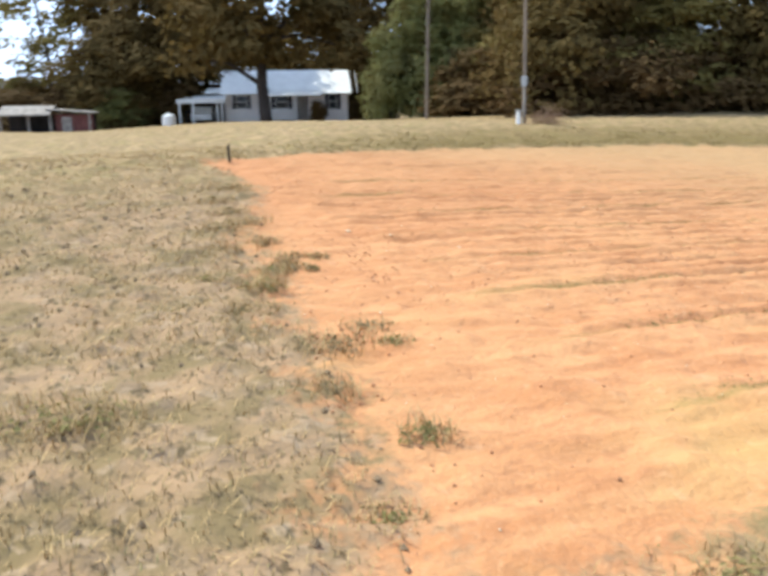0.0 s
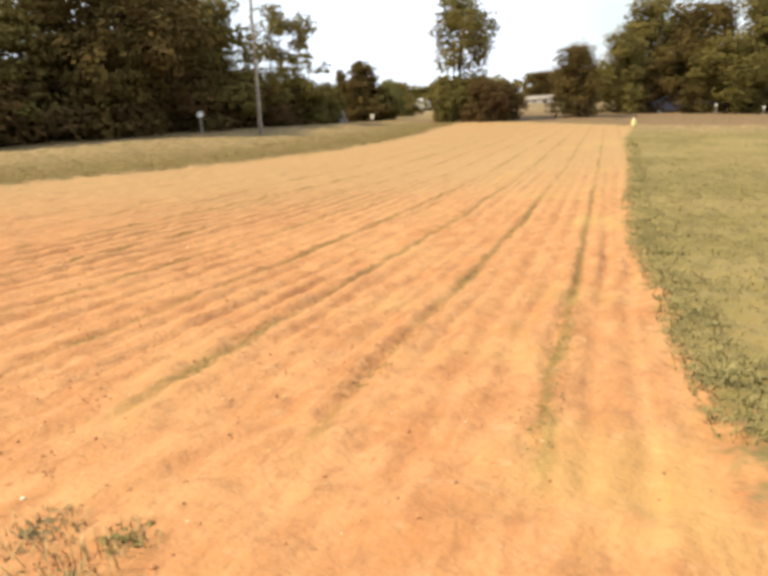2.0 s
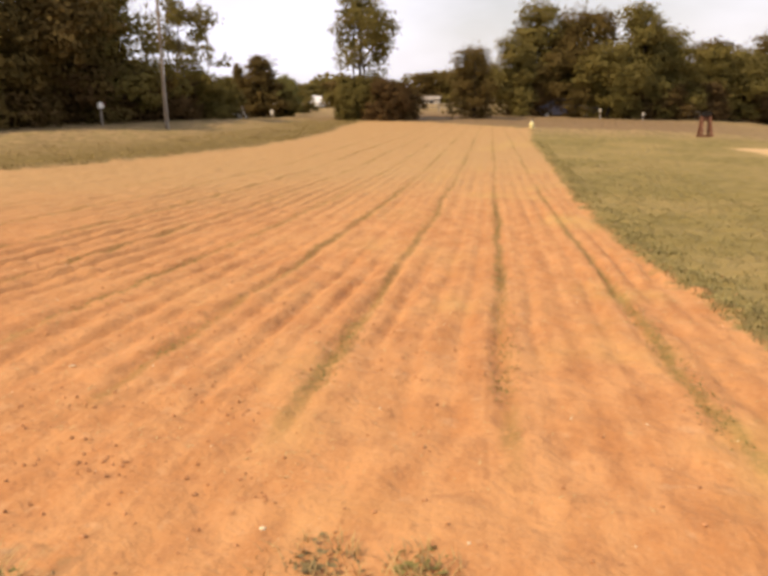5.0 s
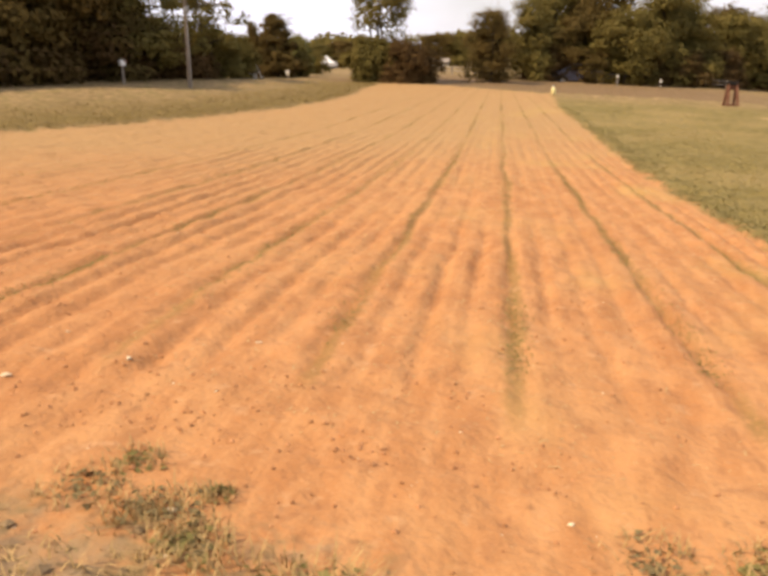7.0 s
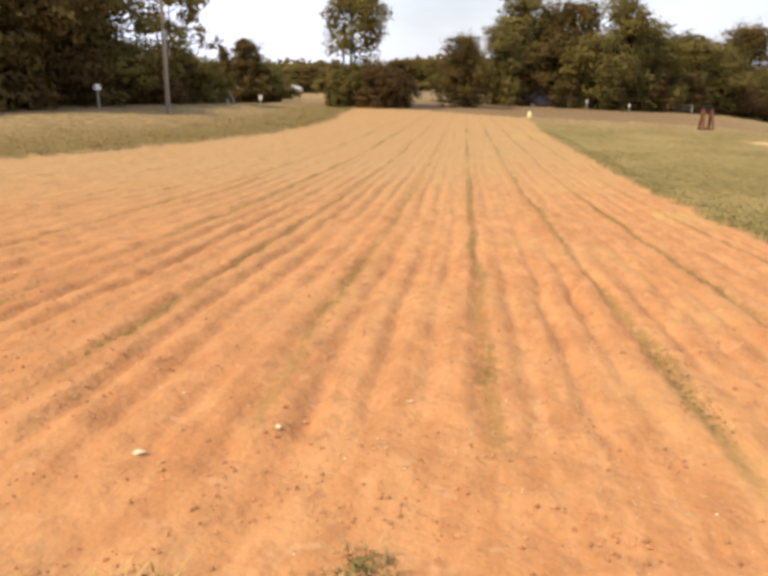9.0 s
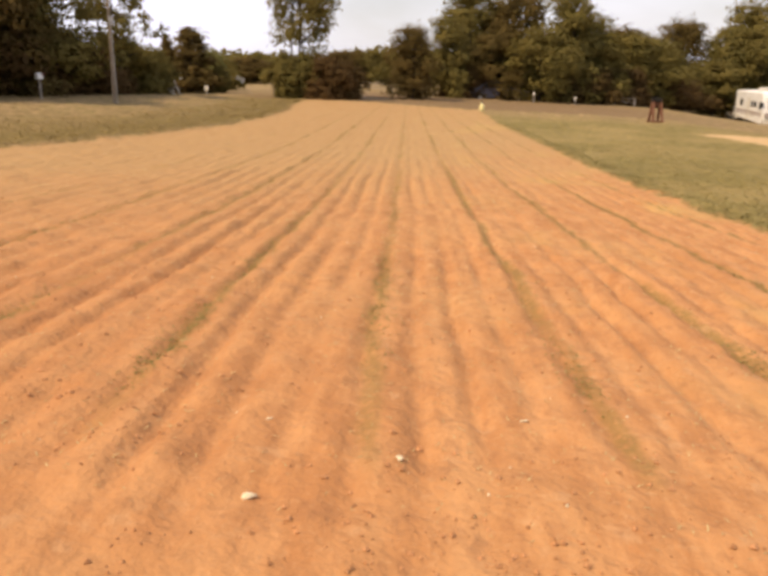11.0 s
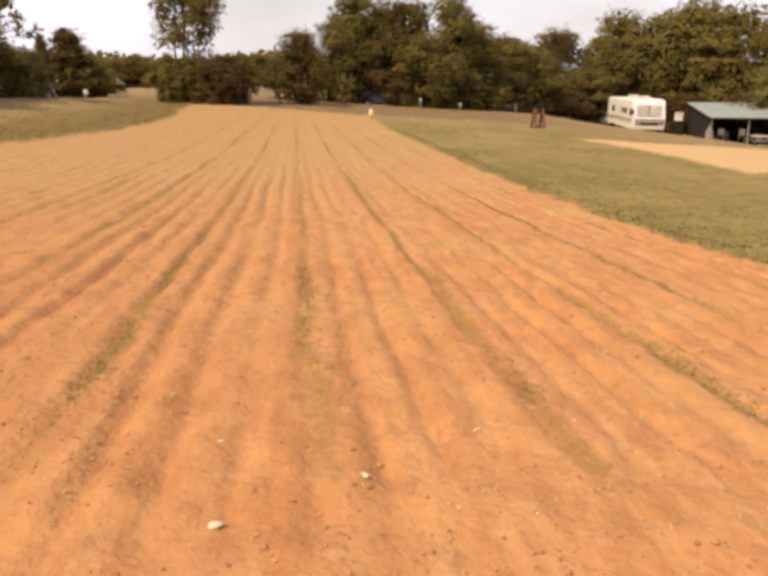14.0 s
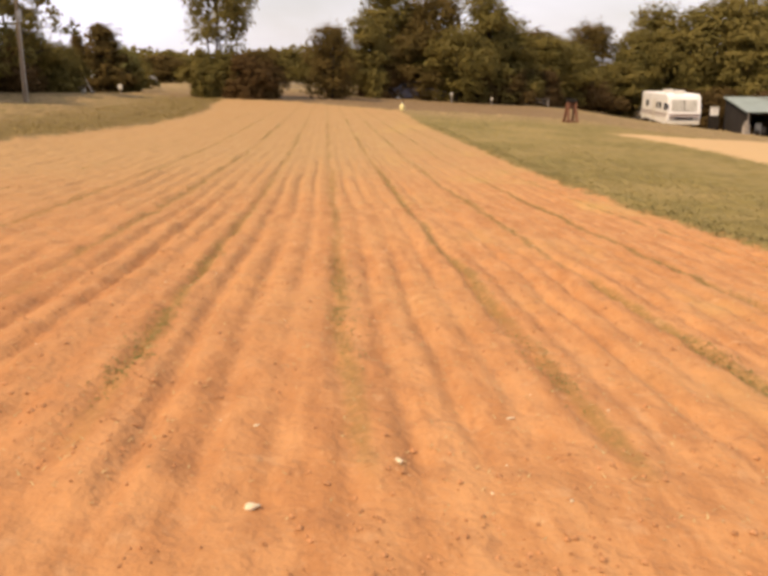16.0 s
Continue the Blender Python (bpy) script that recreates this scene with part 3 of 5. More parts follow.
TREES = [
    # wood on the left
    (oak, -20.6, 24.2, 8.0, 2.4), (oak, -21.0, 20.5, 5.4, 2.3), (oak, -20.6, 27.2, 7.7, 2.7), (oak, -20.8, 30.5, 7.3, 2.5), (olive, -19.9, 33.2, 6.6, 2.3), (airy, -18.8, 37.4, 6.5, 1.9),
    (oak, -22.8, 35.0, 5.6, 2.4), (shrub, -19.2, 39.6, 2.8, 1.6), (shrub, -18.8, 41.6, 2.5, 1.3), (oak, -22.6, 39.0, 3.6, 2.0),
    (conifer, -19.3, 44.8, 3.7, 0.55), (conifer, -18.1, 45.3, 4.2, 1.35), (light, -18.9, 51.5, 2.8, 1.1), (shrub, -18.9, 54.2, 1.9, 1.2), (shrub, -17.0, 46.4, 1.7, 0.9),
    (oak, -23.5, 17.6, 9.0, 3.0), (oak, -25.0, 22.0, 5.8, 2.6), (oak, -27.0, 19.3, 9.5, 2.9), (oak, -28.4, 25.4, 5.6, 2.8), (oak, -32.6, 22.7, 12.0, 3.8), (oak, -38.6, 22.6, 13.0, 4.0),
    (oak, -23.6, 18.8, 8.0, 2.2), (rust, -22.6, 17.2, 3.2, 2.0), (rust, -21.6, 18.6, 3.0, 2.6), (rust, -22.0, 22.4, 3.2, 2.6), (rust, -21.6, 25.8, 3.2, 2.6), (rust, -21.4, 29.0, 3.0, 2.4), (rust, -20.9, 32.0, 2.8, 2.3), (rust, -20.3, 35.0, 2.6, 2.2), (rust, -19.9, 37.8, 2.4, 2.0),
    (rust, -26.6, 18.6, 3.4, 2.4), (rust, -31.0, 20.0, 3.6, 3.4), (rust, -35.5, 19.5, 3.8, 3.6), (rust, -41.0, 22.0, 4.0, 3.8), (rust, -26.5, 28.0, 4.0, 3.5), (rust, -25.5, 34.5, 3.6, 3.2), (rust, -24.5, 40.0, 3.0, 3.0), (rust, -46.0, 26.5, 5.0, 4.2), (rust, -53.0, 27.0, 5.0, 4.2),
    # around the house
    (rust, -70.0, 22.0, 4.5, 4.0), (rust, -76.0, 12.0, 5.0, 5.0), (rust, -73.0, 4.0, 5.0, 4.5), (rust, -70.5, -3.5, 4.0, 4.0), (rust, -66.0, -9.0, 3.5, 3.6), (rust, -66.0, -16.0, 3.5, 4.0), (rust, -61.1, 15.4, 1.9, 0.85),
    (light, -39.4, 15.0, 5.6, 1.6), (light, -39.0, 17.0, 8.2, 2.3), (light, -38.4, 19.4, 8.0, 2.3), (olive, -36.6, 19.6, 5.2, 2.0), (tall, -68.2, 24.4, 16.5, 5.5), (olive, -48.6, 24.4, 11.0, 4.0), (tall, -49.5, 27.5, 17.0, 5.0), (tall, -58.0, 30.0, 17.0, 5.5), (tall, -76.6, 20.3, 16.0, 5.4), (olive, -80.2, 15.7, 10.3, 4.2),
    (tall, -55.6, 10.2, 22.0, 6.0), (tall, -74.4, 7.3, 21.0, 5.2), (tall, -75.8, 1.1, 22.0, 5.2), (oak, -71.0, 1.5, 10.0, 4.6), (oak, -69.0, -2.0, 8.5, 4.0), (airy, -80.7, -5.9, 19.0, 6.4), (oak, -84.0, -9.0, 5.4, 5.0), (oak, -86.0, -16.0, 5.0, 5.0), (light, -67.5, -1.2, 4.0, 3.0),
    # across the far end
    (oak, -36.0, 78.3, 3.6, 3.0), (olive, -33.7, 79.2, 3.2, 2.6), (oak, -31.0, 80.2, 3.4, 2.6), (olive, -28.1, 81.3, 2.8, 2.4), (oak, -25.5, 82.0, 3.0, 2.4), (olive, -23.0, 82.8, 2.7, 2.3), (oak, -15.8, 84.3, 3.4, 2.2), (olive, -13.4, 84.6, 3.6, 2.2), (olive, -11.0, 84.9, 3.2, 2.0), (oak, -20.4, 83.4, 2.4, 2.0),
    (rust, -3.0, 57.0, 2.4, 1.8), (rust, 0.2, 58.8, 2.6, 2.0), (rust, 3.2, 58.6, 2.6, 2.0), (rust, 6.0, 60.0, 2.6, 2.0), (rust, 9.0, 63.5, 2.8, 2.2), (rust, 11.5, 70.0, 3.0, 2.8), (rust, 14.0, 76.0, 3.0, 3.0), (rust, 16.5, 81.0, 3.2, 3.0), (rust, 25.5, 81.0, 3.6, 3.2), (rust, 29.5, 80.0, 4.0, 3.4), (rust, 33.0, 76.0, 4.0, 3.4), (rust, 30.0, 68.0, 3.4, 3.0),
    (olive, -0.6, 62.5, 7.2, 2.6), (oak, 5.6, 62.5, 6.6, 2.6), (olive, 11.0, 68.0, 5.4, 2.6), (oak, 12.0, 84.0, 7.5, 3.6), (olive, 32.5, 88.0, 11.5, 4.6),
    (shrub, -12.4, 44.3, 2.7, 1.2), (shrub, -11.5, 44.6, 2.6, 1.2), (rust, -10.0, 44.2, 2.4, 1.25), (rust, -10.6, 44.9, 2.5, 1.2), (rust, -9.3, 45.2, 2.3, 1.2), (multi, -11.8, 46.2, 7.7, 1.85), (oak, -6.0, 50.0, 4.6, 1.45),
    (olive, -4.1, 56.3, 5.6, 1.9), (olive, -2.9, 59.5, 8.2, 2.3), (oak, 0.5, 60.7, 7.9, 2.3), (olive, 4.1, 59.7, 8.1, 2.5), (oak, 6.9, 61.6, 5.4, 2.0), (olive, 2.1, 57.4, 5.2, 2.3), (oak, -1.1, 57.6, 4.8, 2.1),
    (oak, 9.3, 65.5, 5.6, 2.2), (olive, 12.5, 78.0, 6.2, 3.4), (olive, 15.1, 80.6, 5.2, 3.3), (olive, 20.2, 81.8, 5.6, 3.1), (oak, 18.3, 88.1, 9.5, 3.3), (olive, 22.2, 86.0, 9.3, 3.0), (olive, 25.4, 88.5, 11.0, 3.4), (oak, 26.0, 85.9, 8.2, 3.4),
    (olive, 29.2, 86.9, 12.1, 5.0), (oak, 32.8, 82.4, 8.6, 3.9), (olive, 36.0, 84.6, 11.6, 4.6), (olive, 37.5, 77.3, 11.8, 4.2), (light, 32.3, 67.1, 7.0, 3.0), (oak, 40.5, 72.0, 11.0, 4.4), (olive, 37.0, 66.0, 8.5, 3.6),
]
for k, (src, x, y, h, w) in enumerate(TREES):
    src = olive if src is oak and x > 24 and k % 3 else src
    src = SWAP.get(src, (src,))[(k * 5) % 3 if src in SWAP else 0]
    h = h * (1.13 + 0.09 * math.sin(k * 2.3)) if x > 24 and h > 7.5 else h
    put_tree(src, x, y, h, w * (1.0 if h < 3 else 1.15), *SIZES[src], rnd.uniform(0, 360))


def far_woods():
    """Distant tree line all round, one mass."""
    rng = np.random.default_rng(5)
    pts, sizes = [], []
    for k in range(420):
        a = rng.uniform(-math.pi, math.pi)
        d = rng.uniform(135, 190)
        x, y = d * math.sin(a), 20 + d * math.cos(a)
        top = rng.uniform(4.0, 6.0)
        z0 = float(base_height(x, y))
        n = 300
        p = rng.normal(size=(n, 3))
        p /= np.linalg.norm(p, axis=1)[:, None]
        p *= (0.7 + 0.4 * rng.random(n))[:, None] * np.array((5.0, 5.0, top * 0.55))
        p += (x, y, z0 + top * 0.5)
        pts.append(p)
        sizes.append(rng.uniform(0.3, 0.75, n))
    me = leaf_mesh("far_woods", np.concatenate(pts), np.concatenate(sizes), rng, LEAF_OLIVE)
    tagged(new("far_woods", me), "distant line of mixed green woods on the horizon", "woods", kind="stuff")


far_woods()
for src in SIZES:
    drop(src)


# ---- house and its yard ----
def window(parent, x0, x1, z0, z1, y, shutters=True):
    w = part("window", box((x1 - x0, 0.06, z1 - z0), ((x0 + x1) / 2, y, (z0 + z1) / 2)), GLASS, parent, "dark window pane with dark shutters")
    for zz in (z0, z1, (z0 + z1) / 2):
        part("frame", box((x1 - x0 + 0.1, 0.05, 0.06), ((x0 + x1) / 2, y - 0.04, zz)), WHITE, w)
    if shutters:
        for xx in (x0 - 0.22, x1 + 0.22):
            part("shutter", box((0.32, 0.05, z1 - z0 + 0.1), (xx, y - 0.03, (z0 + z1) / 2), 0.01), DARK_TRIM, w)
    return w


def house():
    h = thing("house", (-64.5, 8.1, -0.62), "long white single-storey house with white roof and carport", "house", turn=79.6)
    L, D, E, R = 10.5, 7.0, 2.55, 4.35
    bm = box((L, 0.2, E), (L / 2, 0.1, E / 2))
    box((L, 0.2, E), (L / 2, D - 0.1, E / 2), bm=bm)
    for xx in (0.1, L - 0.1):
        m = prism([(0.2, 0), (D - 0.2, 0), (D - 0.2, E), (D / 2, R - 0.15), (0.2, E)], 0.2)
        bmesh.ops.translate(m, vec=(xx, 0, 0), verts=m.verts[:])
        me = bpy.data.meshes.new("gable")
        m.to_mesh(me)
        m.free()
        bm.from_mesh(me)
    part("wall", bm, SIDING, h, "white lap siding wall")
    for k in range(9):
        part("siding_board", box((L, 0.03, 0.24), (L / 2, -0.012, 0.16 + k * 0.27), turn=(4, 0, 0)), SIDING, h)
    a = math.atan2(R - E, D / 2)
    for sgn in (-1, 1):
        cy = D / 2 + sgn * (D / 4 + 0.2)
        roof = part("roof", box((L + 0.7, (D / 2 + 0.45) / math.cos(a), 0.1), (L / 2, cy, (R + E) / 2 - 0.03), 0.01, (-sgn * math.degrees(a), 0, 0)), ROOF_WHITE, h, "white metal roof sheet")
        if sgn < 0:
            for k in range(18):
                part("seam", box((0.03, (D / 2 + 0.45) / math.cos(a), 0.14), (-0.2 + k * 0.68, cy, (R + E) / 2 - 0.02), 0, (math.degrees(a), 0, 0)), ROOF_WHITE, roof)
    part("ridge_cap", box((L + 0.7, 0.3, 0.06), (L / 2, D / 2, R + 0.04), 0.02), ROOF_WHITE, h)
    part("porch_roof", box((5.0, 1.9, 0.1), (5.7, -0.85, 2.42), 0.01, (10, 0, 0)), ROOF_WHITE, h)
    part("porch_slab", box((4.4, 1.7, 0.35), (5.6, -0.85, 0.05), 0.02), GREY_WOOD, h, "pale porch floor slab")
    for xx in (3.6, 5.9, 7.9):
        part("porch_post", rod((xx, -1.6, 0.2), (xx, -1.6, 2.3), 0.05, 0.05), WHITE, h)
    rail = part("porch_rail", box((2.3, 0.06, 0.08), (4.75, -1.6, 1.05)), WHITE, h)
    for k in range(12):
        part("baluster", box((0.04, 0.04, 0.8), (3.7 + k * 0.19, -1.6, 0.65)), WHITE, rail)
    window(h, 1.0, 1.8, 1.25, 2.3, -0.03)
    window(h, 4.3, 5.3, 1.2, 2.3, -0.03)
    window(h, 8.9, 9.5, 1.1, 2.35, -0.03)
    door = part("door", box((0.95, 0.08, 2.05), (6.6, -0.04, 1.2), 0.01), GREY_WOOD, h, "grey front door under the porch")
    part("handle", rod((6.95, -0.1, 1.15), (6.95, -0.16, 1.15), 0.03, 0.03), STEEL, door)
    # carport
    part("carport_roof", box((4.0, 4.2, 0.12), (-1.9, 1.0, 2.1), 0.02, (6, -4, 0)), ROOF_WHITE, h, "white flat carport roof")
    part("carport_front", box((4.0, 0.12, 0.35), (-1.9, -1.05, 1.9), 0.02), WHITE, h)
    for xx in (-3.7, -2.6, -0.6, -0.2):
        part("carport_post", box((0.14, 0.14, 2.1), (xx, -1.0, 0.9), 0.01), WHITE, h)
    # Back wall coloured near-black to give the carport its inside shade.
    part("carport_back", box((3.8, 0.1, 2.0), (-1.9, 3.0, 0.95)), DARK_WOOD, h, "carport back wall, near-black for the shade inside")
    part("upper_roof", box((2.2, 2.6, 0.15), (-0.7, 2.8, 2.75), 0.03, (8, 0, 0)), ROOF_WHITE, h)


def car(at, turn, paint, label, s=1.0):
    c = thing("car", at, label, "car", turn=turn)
    side = [(-2.1, 0.35), (-2.15, 0.75), (-1.2, 0.92), (-0.7, 1.38), (0.75, 1.42), (1.35, 0.98), (2.05, 0.9), (2.1, 0.4), (1.7, 0.3), (-1.7, 0.3)]
    bm = prism(side, 1.7)
    bmesh.ops.bevel(bm, geom=bm.edges[:], offset=0.06, segments=2, affect="EDGES", clamp_overlap=True)
    part("body", bm, paint, c)
    part("window", prism([(-1.05, 0.95), (-0.66, 1.32), (0.7, 1.35), (1.18, 0.98)], 1.72), GLASS, c, "dark side glass")
    for sx in (-0.8, 0.8):
        for sy in (-1.3, 1.3):
            w = part("wheel", rod((sx - 0.1, sy, 0.3), (sx + 0.1, sy, 0.3), 0.31, 0.31, 18), TYRE, c)
            part("rim", rod((sx - 0.115, sy, 0.3), (sx + 0.115, sy, 0.3), 0.17, 0.17, 12), STEEL, w)
    for sx in (-0.6, 0.6):
        part("headlight", box((0.3, 0.06, 0.14), (sx, -2.13, 0.66), 0.02), STEEL, c)
    return c


house()
car((-66.3, 6.4, -0.62), 79.6, WHITE, "white car parked under the house carport")
tank = thing("water_tank", (-60.2, 3.2, -0.6), "small white rounded tank standing beside carport", "tank")
bm = rod((0, 0, 0), (0, 0, 0.75), 0.5, 0.5, 20)
bmesh.ops.create_uvsphere(bm, u_segments=20, v_segments=8, radius=0.5, matrix=pose(0, 0, 0.75) @ Matrix.Diagonal((1, 1, 0.4, 1)))
part("shell", bm, WHITE, tank)
part("lid", rod((0, 0, 0.9), (0, 0, 1.02), 0.14, 0.12, 14), WHITE, tank)


def yard_shelter():
    s = thing("shelter", (-57.5, -6.6, -1.2), "low open shelter with pale roof and dull red wall", "shed", turn=80)
    part("roof", prism([(-1.6, 1.75), (0.0, 2.35), (1.6, 1.75), (1.6, 1.65), (0.0, 2.22), (-1.6, 1.65)], 3.6), GREY_WOOD, s, "pale weathered pitched roof")
    part("side_roof", box((3.2, 2.2, 0.08), (3.0, 0, 1.95), 0.01, (0, 5, 0)), GREY_WOOD, s)
    for xx in (-1.7, 0.2, 1.7, 4.4):
        part("post", box((0.14, 0.14, 1.8), (xx, -1.2, 0.85), 0.01), GREY_WOOD, s)
    part("wall", box((2.6, 0.12, 1.7), (3.2, -0.6, 0.85), 0.01), BRICK_RED, s, "dull red board wall")
    part("door", box((0.7, 0.06, 1.5), (2.7, -0.7, 0.78), 0.01), GREY_WOOD, s)
    # The near-black colour here puts in the shade under the shelter roof.
    part("back_wall", box((6.2, 0.1, 1.7), (1.2, 1.3, 0.85)), DARK_WOOD, s)


yard_shelter()


# ---- poles along the road ----
def utility_pole(x, y, top, r, label, tilt=(0, 0), box_z=None):
    p = thing("utility_pole", (x, y, hz(x, y) - 0.1), label, "utility pole", "poles along the road")
    tip = (tilt[0], tilt[1], top)
    part("pole", rod((0, 0, -0.2), tip, r, r * 0.72, 14), POLE_WOOD, p)
    part("cap", rod((tip[0], tip[1], top), (tip[0], tip[1], top + 0.05), r * 0.72, r * 0.4, 14), STEEL, p)
    if box_z:
        k = box_z / top
        part("meter_box", box((0.16, 0.14, 0.3), (tilt[0] * k + r + 0.03, tilt[1] * k - r, box_z), 0.02), STEEL, p, "small pale grey metal box")
        part("conduit", rod((tilt[0] * k + r, tilt[1] * k - r * 0.6, 0.1), (tilt[0] * k + r, tilt[1] * k - r * 0.6, box_z), 0.02, 0.02, 6), STEEL, p)
    for k in range(2):
        part("bolt", rod((tip[0] - r - 0.05, tip[1], top - 0.3 - 0.3 * k), (tip[0] + r + 0.05, tip[1], top - 0.3 - 0.3 * k), 0.015, 0.015, 6), STEEL, p)
    return p


utility_pole(-15.1, 28.8, 6.55, 0.066, "weathered grey wooden utility pole standing on verge", (0.13, 0.05), 3.0)
utility_pole(-16.0, 11.9, 7.2, 0.058, "slim pale wooden pole with white base band", (-0.1, -0.1), 1.3)
utility_pole(-31.5, 14.4, 6.3, 0.09, "bare wooden pole against light green trees", (0.0, 0.1))
guard = thing("pole_marker", (-15.8, 11.6, hz(-15.8, 11.6)), "short white painted marker post beside a pole", "post")
part("post", box((0.12, 0.12, 0.42), (0, 0, 0.18), 0.02), WHITE, guard)
part("cap", box((0.15, 0.15, 0.04), (0, 0, 0.41), 0.01), STEEL, guard)


def mailbox(x, y):
    m = thing("mailbox", (x, y, hz(x, y) - 0.22), "white mailbox on a dark wooden post", "mailbox", turn=60)
    part("post", box((0.08, 0.08, 0.95), (0, 0, 0.4), 0.01), GREY_WOOD, m)
    bm = prism([(-0.11, 0), (0.11, 0), (0.11, 0.13), (0.07, 0.2), (0, 0.22), (-0.07, 0.2), (-0.11, 0.13)], 0.20)
    bmesh.ops.translate(bm, vec=(0, 0, 0.9), verts=bm.verts[:])
    part("box", bm, WHITE, m)
    part("flag", box((0.12, 0.01, 0.06), (0.1, -0.13, 1.08)), BRICK_RED, m)


mailbox(-17.6, 28.2)

# ---- camper, shed and what stands by them ----
def motorhome(x, y):
    m = thing("motorhome", (x, y, float(base_height(x, y)) - 0.12), "white motorhome with big windscreen parked on dry grass", "motorhome", turn=-4)
    L, W = 9.6, 2.7
    side = [(0.0, 0.75), (-0.12, 1.15), (-0.05, 1.5), (0.18, 2.55), (0.35, 2.85), (0.7, 2.95), (L, 2.95), (L + 0.05, 2.8), (L + 0.05, 0.65), (6.6, 0.6), (0.5, 0.5), (0.1, 0.5)]
    bm = prism(side, W)
    bmesh.ops.bevel(bm, geom=bm.edges[:], offset=0.09, segments=3, affect="EDGES", clamp_overlap=True)
    part("body", bm, WHITE, m, "glossy white fibreglass body")
    ws = part("windscreen", box((2.05, 0.06, 0.95), (0, 0.05, 2.02), 0.02, (-12, 0, 0)), plain("reflecting_windscreen", (0.45, 0.43, 0.38), 0.15, 0, 0.3, 1.0, 0), m, "wide windscreen with pale sunshade")
    part("divider", box((0.05, 0.08, 0.97), (0, 0.04, 2.02), 0, (-12, 0, 0)), DARK_TRIM, ws)
    for z, hh, mat in ((1.28, 0.10, STRIPE), (1.08, 0.06, STRIPE)):
        for sx in (-1, 1):
            part("stripe", box((0.02, L - 0.8, hh), (sx * (W / 2 + 0.005), L / 2, z)), mat, m, "maroon side stripe")
        part("stripe", box((W - 0.3, 0.03, hh), (0, -0.12, z), 0, (0, 0, 0)), mat, m)
    part("grille", box((1.5, 0.06, 0.22), (0, -0.12, 0.98), 0.02), DARK_TRIM, m)
    part("bumper", box((W - 0.1, 0.25, 0.28), (0, -0.1, 0.6), 0.06), CREAM, m)
    for sx in (-0.95, 0.95):
        part("headlight", box((0.32, 0.06, 0.2), (sx, -0.13, 0.98), 0.03), STEEL, m)
        mir = part("mirror", box((0.16, 0.1, 0.4), (sx * 1.47, -0.05, 1.95), 0.03), DARK_TRIM, m)
        part("arm", rod((sx * 1.3, 0.15, 2.1), (sx * 1.47, -0.02, 2.1), 0.02, 0.02, 6), STEEL, mir)
    for sx in (-1, 1):
        for y0, y1, z0, z1 in ((0.5, 1.2, 1.6, 2.2), (2.2, 2.9, 1.7, 2.2), (3.3, 3.9, 1.7, 2.2), (6.9, 7.7, 1.7, 2.25)):
            part("window", box((0.04, y1 - y0, z1 - z0), (sx * (W / 2 + 0.01), (y0 + y1) / 2, (z0 + z1) / 2), 0.01), GLASS, m)
        part("door", box((0.03, 0.7, 1.8), (sx * (W / 2 + 0.008), 4.7, 1.55), 0.01), CREAM, m)
        for yy in (1.2, 6.2):
            w = part("wheel", rod((sx * 0.95, yy, 0.42), (sx * 1.22, yy, 0.42), 0.42, 0.42, 20), TYRE, m)
            part("rim", rod((sx * 1.0, yy, 0.42), (sx * 1.235, yy, 0.42), 0.22, 0.22, 14), STEEL, w)
    for yy in (2.0, 5.6):
        part("air_conditioner", box((0.8, 1.1, 0.28), (0, yy, 3.08), 0.08), CREAM, m, "cream roof air conditioner")
    part("vent", box((0.4, 0.4, 0.14), (0.5, 7.3, 3.0), 0.03), CREAM, m)


motorhome(21.9, 68.6)
car((22.3, 81.2, float(base_height(22.3, 81.2))), 6, WHITE, "white car parked behind the motorhome")


